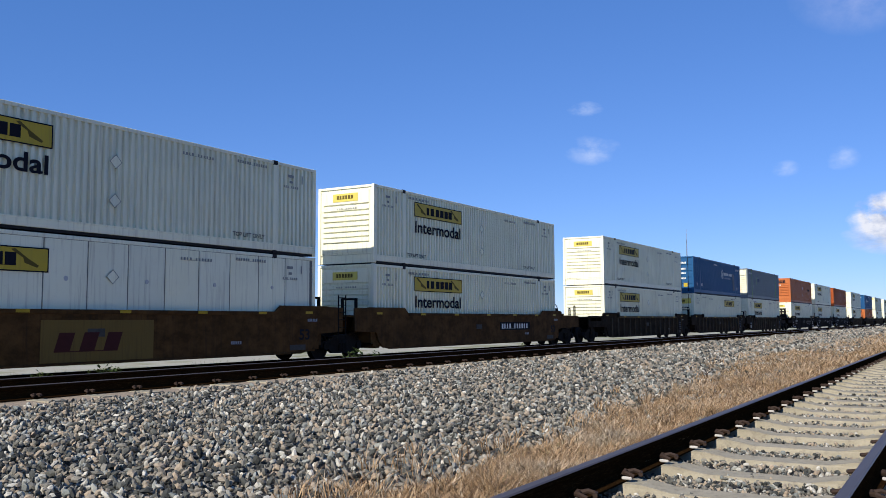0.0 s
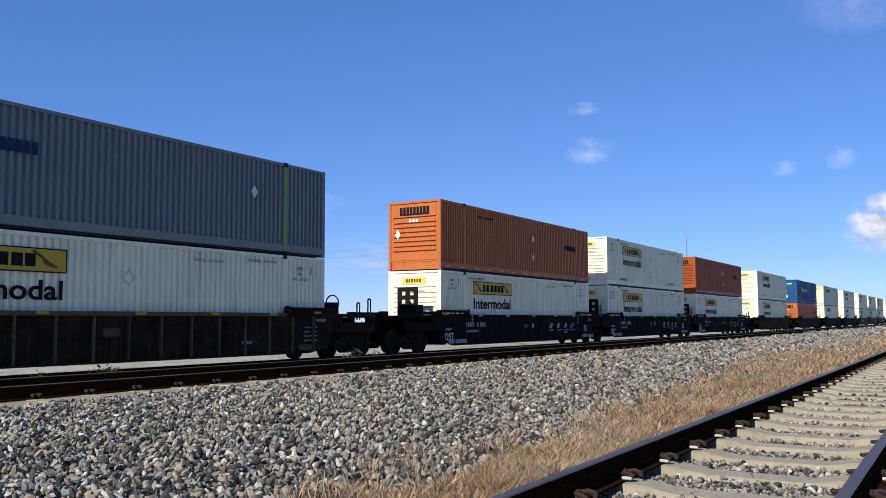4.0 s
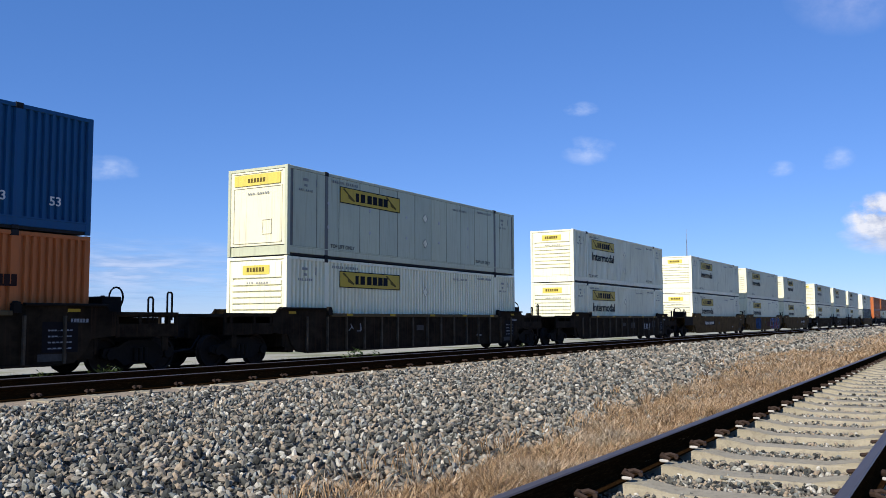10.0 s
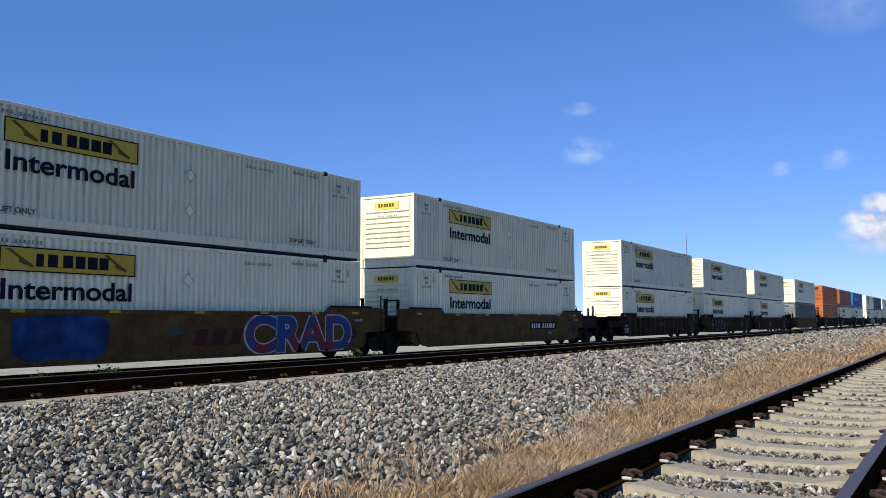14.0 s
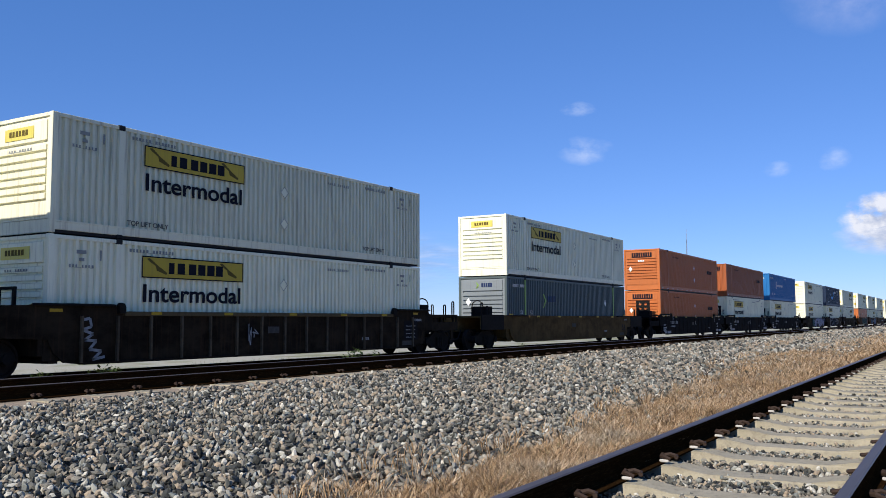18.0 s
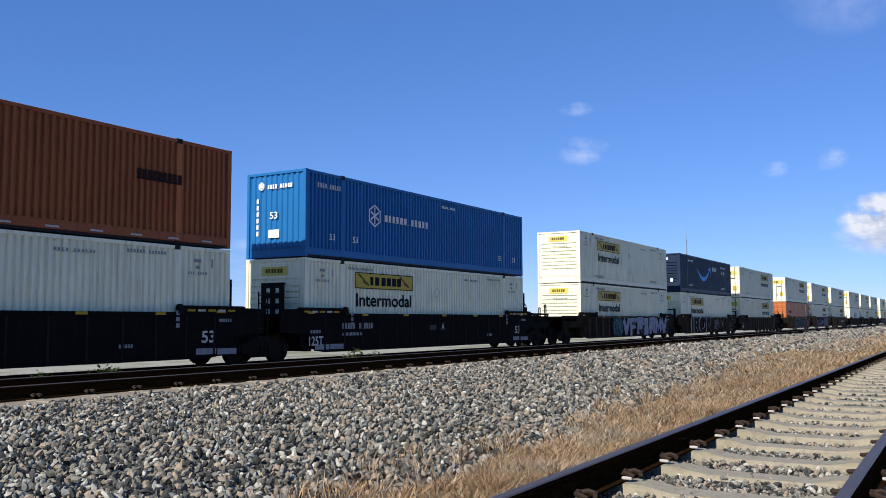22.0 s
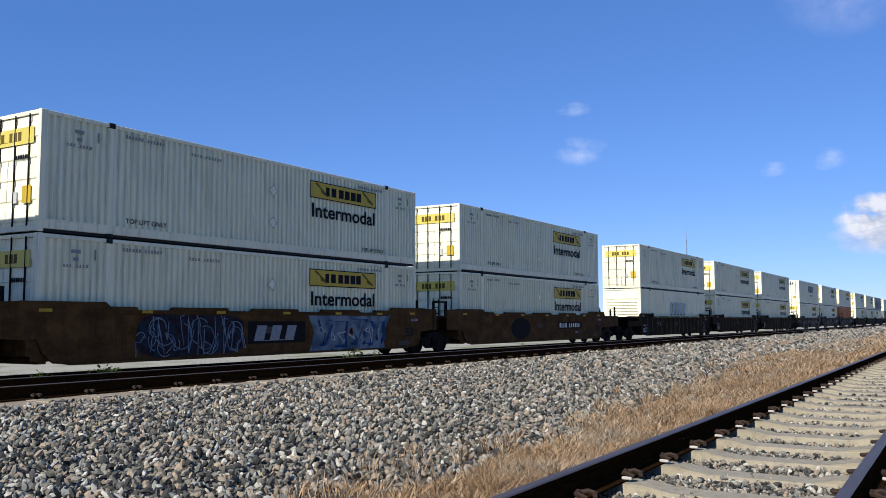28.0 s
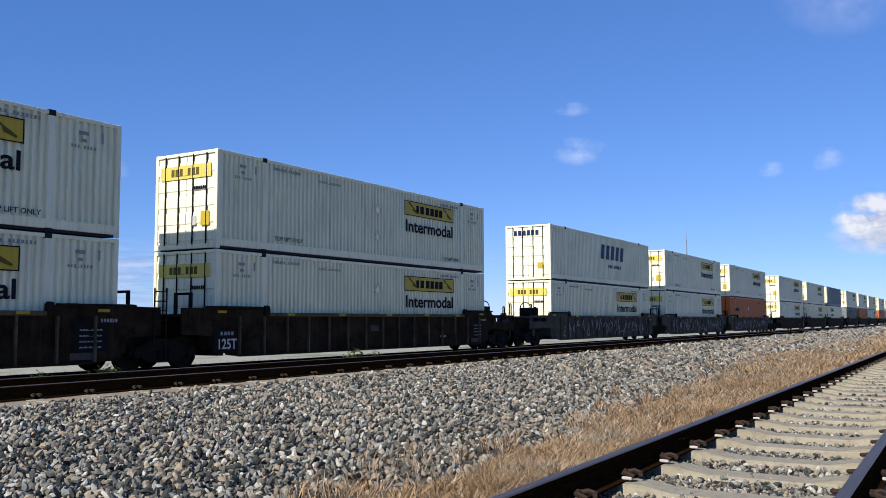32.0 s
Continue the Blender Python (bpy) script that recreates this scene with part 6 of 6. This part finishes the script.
def cloud_material(name, light, shade, cover, wisp):
    """Drifting vapour: noise decides where it is thick; the edge of the sheet is always clear."""
    g = Graph(name)
    g.nodes.remove(g.bsdf)
    tc = g.node("ShaderNodeTexCoord")
    centre = g.node("ShaderNodeMapping", Location=(-1.0, -1.0, 0.0), Scale=(2.0, 2.0, 0.0))
    g.link(tc.outputs["Generated"], centre.inputs["Vector"])
    ball = g.node("ShaderNodeTexGradient")
    ball.gradient_type = "SPHERICAL"
    g.link(centre.outputs[0], ball.inputs["Vector"])
    n = g.noise(g.coords(wisp), 0.011, 7.0, 0.62)
    sharp = g.ramp(n, [(0.30, 0.0), (0.72, 1.0)])
    thick = g.node("ShaderNodeMath")
    thick.operation = "MULTIPLY"
    g.link(ball.outputs["Fac"], thick.inputs[0])
    g.link(sharp, thick.inputs[1])
    alpha = g.ramp(thick.outputs[0], [(cover[0], 0.0), (cover[1], cover[2])])
    puff = g.noise(g.coords(wisp), 0.02, 5.0, 0.6)
    glow = g.node("ShaderNodeEmission")
    g.link(g.mix(g.ramp(puff, [(0.38, 0.0), (0.62, 1.0)]), shade, light), glow.inputs["Color"])
    clear = g.node("ShaderNodeBsdfTransparent")
    both = g.node("ShaderNodeMixShader")
    g.link(alpha, both.inputs[0])
    g.link(clear.outputs[0], both.inputs[1])
    g.link(glow.outputs[0], both.inputs[2])
    g.link(both.outputs[0], g.out.inputs["Surface"])
    return g.mat


def build_cloud(az, el, wide, high, material, label, far=1900.0, tilt=0.0):
    w, h = (2 * far * math.tan(radians(a / 2)) for a in (wide, high))
    bm = bmesh.new()
    bm.faces.new([bm.verts.new(p) for p in ((-w / 2, -h / 2, 0), (w / 2, -h / 2, 0), (w / 2, h / 2, 0), (-w / 2, h / 2, 0))])
    ob = new("cloud", mesh_of("cloud", bm, material))
    tagged(ob, label=label, category="cloud", group="clouds", kind="structure")

    def at(a):
        p = EYE + far * Vector((math.cos(radians(a)) * math.cos(radians(el)), math.sin(radians(a)) * math.cos(radians(el)), math.sin(radians(el))))
        return look(p, EYE, tilt)
    MOVERS_SLOW.append((ob, [(0.0, at(az)), (32.0, at(az + 0.85))]))


MOVERS_SLOW = []
CUMULUS = cloud_material("cumulus", (0.66, 0.67, 0.73), (0.30, 0.36, 0.52), (0.09, 0.26, 0.93), (1.0, 1.5, 1.0))
WISP = cloud_material("thin_cloud", (0.52, 0.60, 0.80), (0.42, 0.52, 0.76), (0.10, 0.60, 0.58), (0.8, 1.4, 1.0))
VEIL = cloud_material("high_veil", (0.45, 0.50, 0.74), (0.40, 0.46, 0.72), (0.05, 0.8, 0.5), (0.8, 1.0, 1.0))
STREAK = cloud_material("cloud_bank", (0.42, 0.50, 0.70), (0.21, 0.31, 0.54), (0.06, 0.72, 0.80), (0.6, 5.0, 1.0))
GREY_PUFF = cloud_material("grey_cloud_base", (0.52, 0.55, 0.64), (0.30, 0.37, 0.54), (0.08, 0.34, 0.85), (0.7, 1.9, 1.0))
build_cloud(3.4, 6.0, 6.5, 3.6, CUMULUS, "white cumulus cloud with grey base low in the sky")
build_cloud(3.2, 5.0, 7.5, 3.0, GREY_PUFF, "grey broken cloud under a white cloud")
build_cloud(21.2, 11.0, 4.6, 2.4, WISP, "small wispy white cloud")
build_cloud(21.6, 13.6, 3.4, 1.3, WISP, "faint thin cloud")
build_cloud(9.4, 9.2, 2.4, 1.4, WISP, "small faint pinkish cloud")
build_cloud(6.2, 9.6, 2.8, 1.8, WISP, "small faint pinkish cloud")
build_cloud(4.6, 19.3, 9.0, 6.0, VEIL, "thin veil of high cloud")
build_cloud(40.0, 7.6, 7.0, 3.0, WISP, "pale streaky cloud")
build_cloud(41.0, 5.0, 9.0, 1.3, WISP, "pale streaky cloud")
build_cloud(52.0, 9.4, 6.0, 2.0, WISP, "pale streaky cloud")
build_cloud(51.0, 3.2, 26.0, 5.5, STREAK, "low grey-blue cloud bank near the horizon")
build_cloud(33.0, 4.0, 16.0, 4.5, STREAK, "low grey-blue cloud bank near the horizon")


def build_weed(x, y, size, seed):
    """A low leafy weed: bent stems with small leaves."""
    rnd = random.Random(seed)
    verts, faces = [], []
    for k in range(70):
        a, r = rnd.uniform(0, 6.28), size * rnd.uniform(0.0, 1.0)
        px, py, pz = r * math.cos(a), r * math.sin(a) * 0.6, rnd.uniform(0.02, 0.5) * size * (1.1 - r / size)
        b, l = rnd.uniform(0, 6.28), size * rnd.uniform(0.10, 0.22)
        n = len(verts)
        dx, dy, dz = l * math.cos(b), l * math.sin(b), l * rnd.uniform(0.1, 0.9)
        verts += [(px, py, pz), (px + dx * 0.5 - dy * 0.35, py + dy * 0.5 + dx * 0.35, pz + dz * 0.6), (px + dx, py + dy, pz + dz), (px + dx * 0.5 + dy * 0.35, py + dy * 0.5 - dx * 0.35, pz + dz * 0.6)]
        faces.append((n, n + 1, n + 2, n + 3))
    root = tagged(new("weed"), label="low green weed beside the rail", category="plant", group="weeds")
    root.location = (x, y, level(y))
    me = bpy.data.meshes.new("leaves")
    me.from_pydata(verts, [], faces)
    part("leaves", me, None, root)
    me.materials.append(WEED)
    st = bmesh.new()
    for k in range(5):
        a = k * 1.3
        rod(st, (0, 0, -0.02), (size * 0.5 * math.cos(a), size * 0.3 * math.sin(a), size * 0.35), 0.006, 5)
    part("stem", st, WEED, root)


WEED = plain("green_leaf", (0.034, 0.055, 0.014), 0.7, 0.0, 0.5, 20.0)
for k, (x, y, size) in enumerate(((10.4, 15.2, 0.36), (11.7, 15.0, 0.50), (12.2, 15.3, 0.34), (20.5, 15.3, 0.60), (21.3, 15.2, 0.45), (14.5, 15.3, 0.22), (31.5, 15.3, 0.35))):
    build_weed(x, y, size, k)

# displacement of the train, in metres, at each time
GONE = [(0, -317.89), (1, -297.17), (2, -277.33), (3, -256.61), (6, -197.58), (7, -177.69), (8, -157.91), (9, -137.31), (10, -117.84), (11, -98.36), (12, -78.88), (13, -58.43), (14, -38.99), (17, 19.29), (18, 39.49), (19, 58.04), (20, 78.25), (21, 97.37), (22, 116.55), (23, 135.66), (24, 154.86), (25, 174.81), (28, 232.27), (29, 251.27), (30, 271.21), (31, 290.17), (32, 309.00)]


def motions():
    for ob, local in MOVERS:
        walk(ob, [(t, Matrix.Translation((-s, 0, 0)) @ local) for t, s in GONE])
    for ob, rows in MOVERS_SLOW:
        walk(ob, rows)


motions()
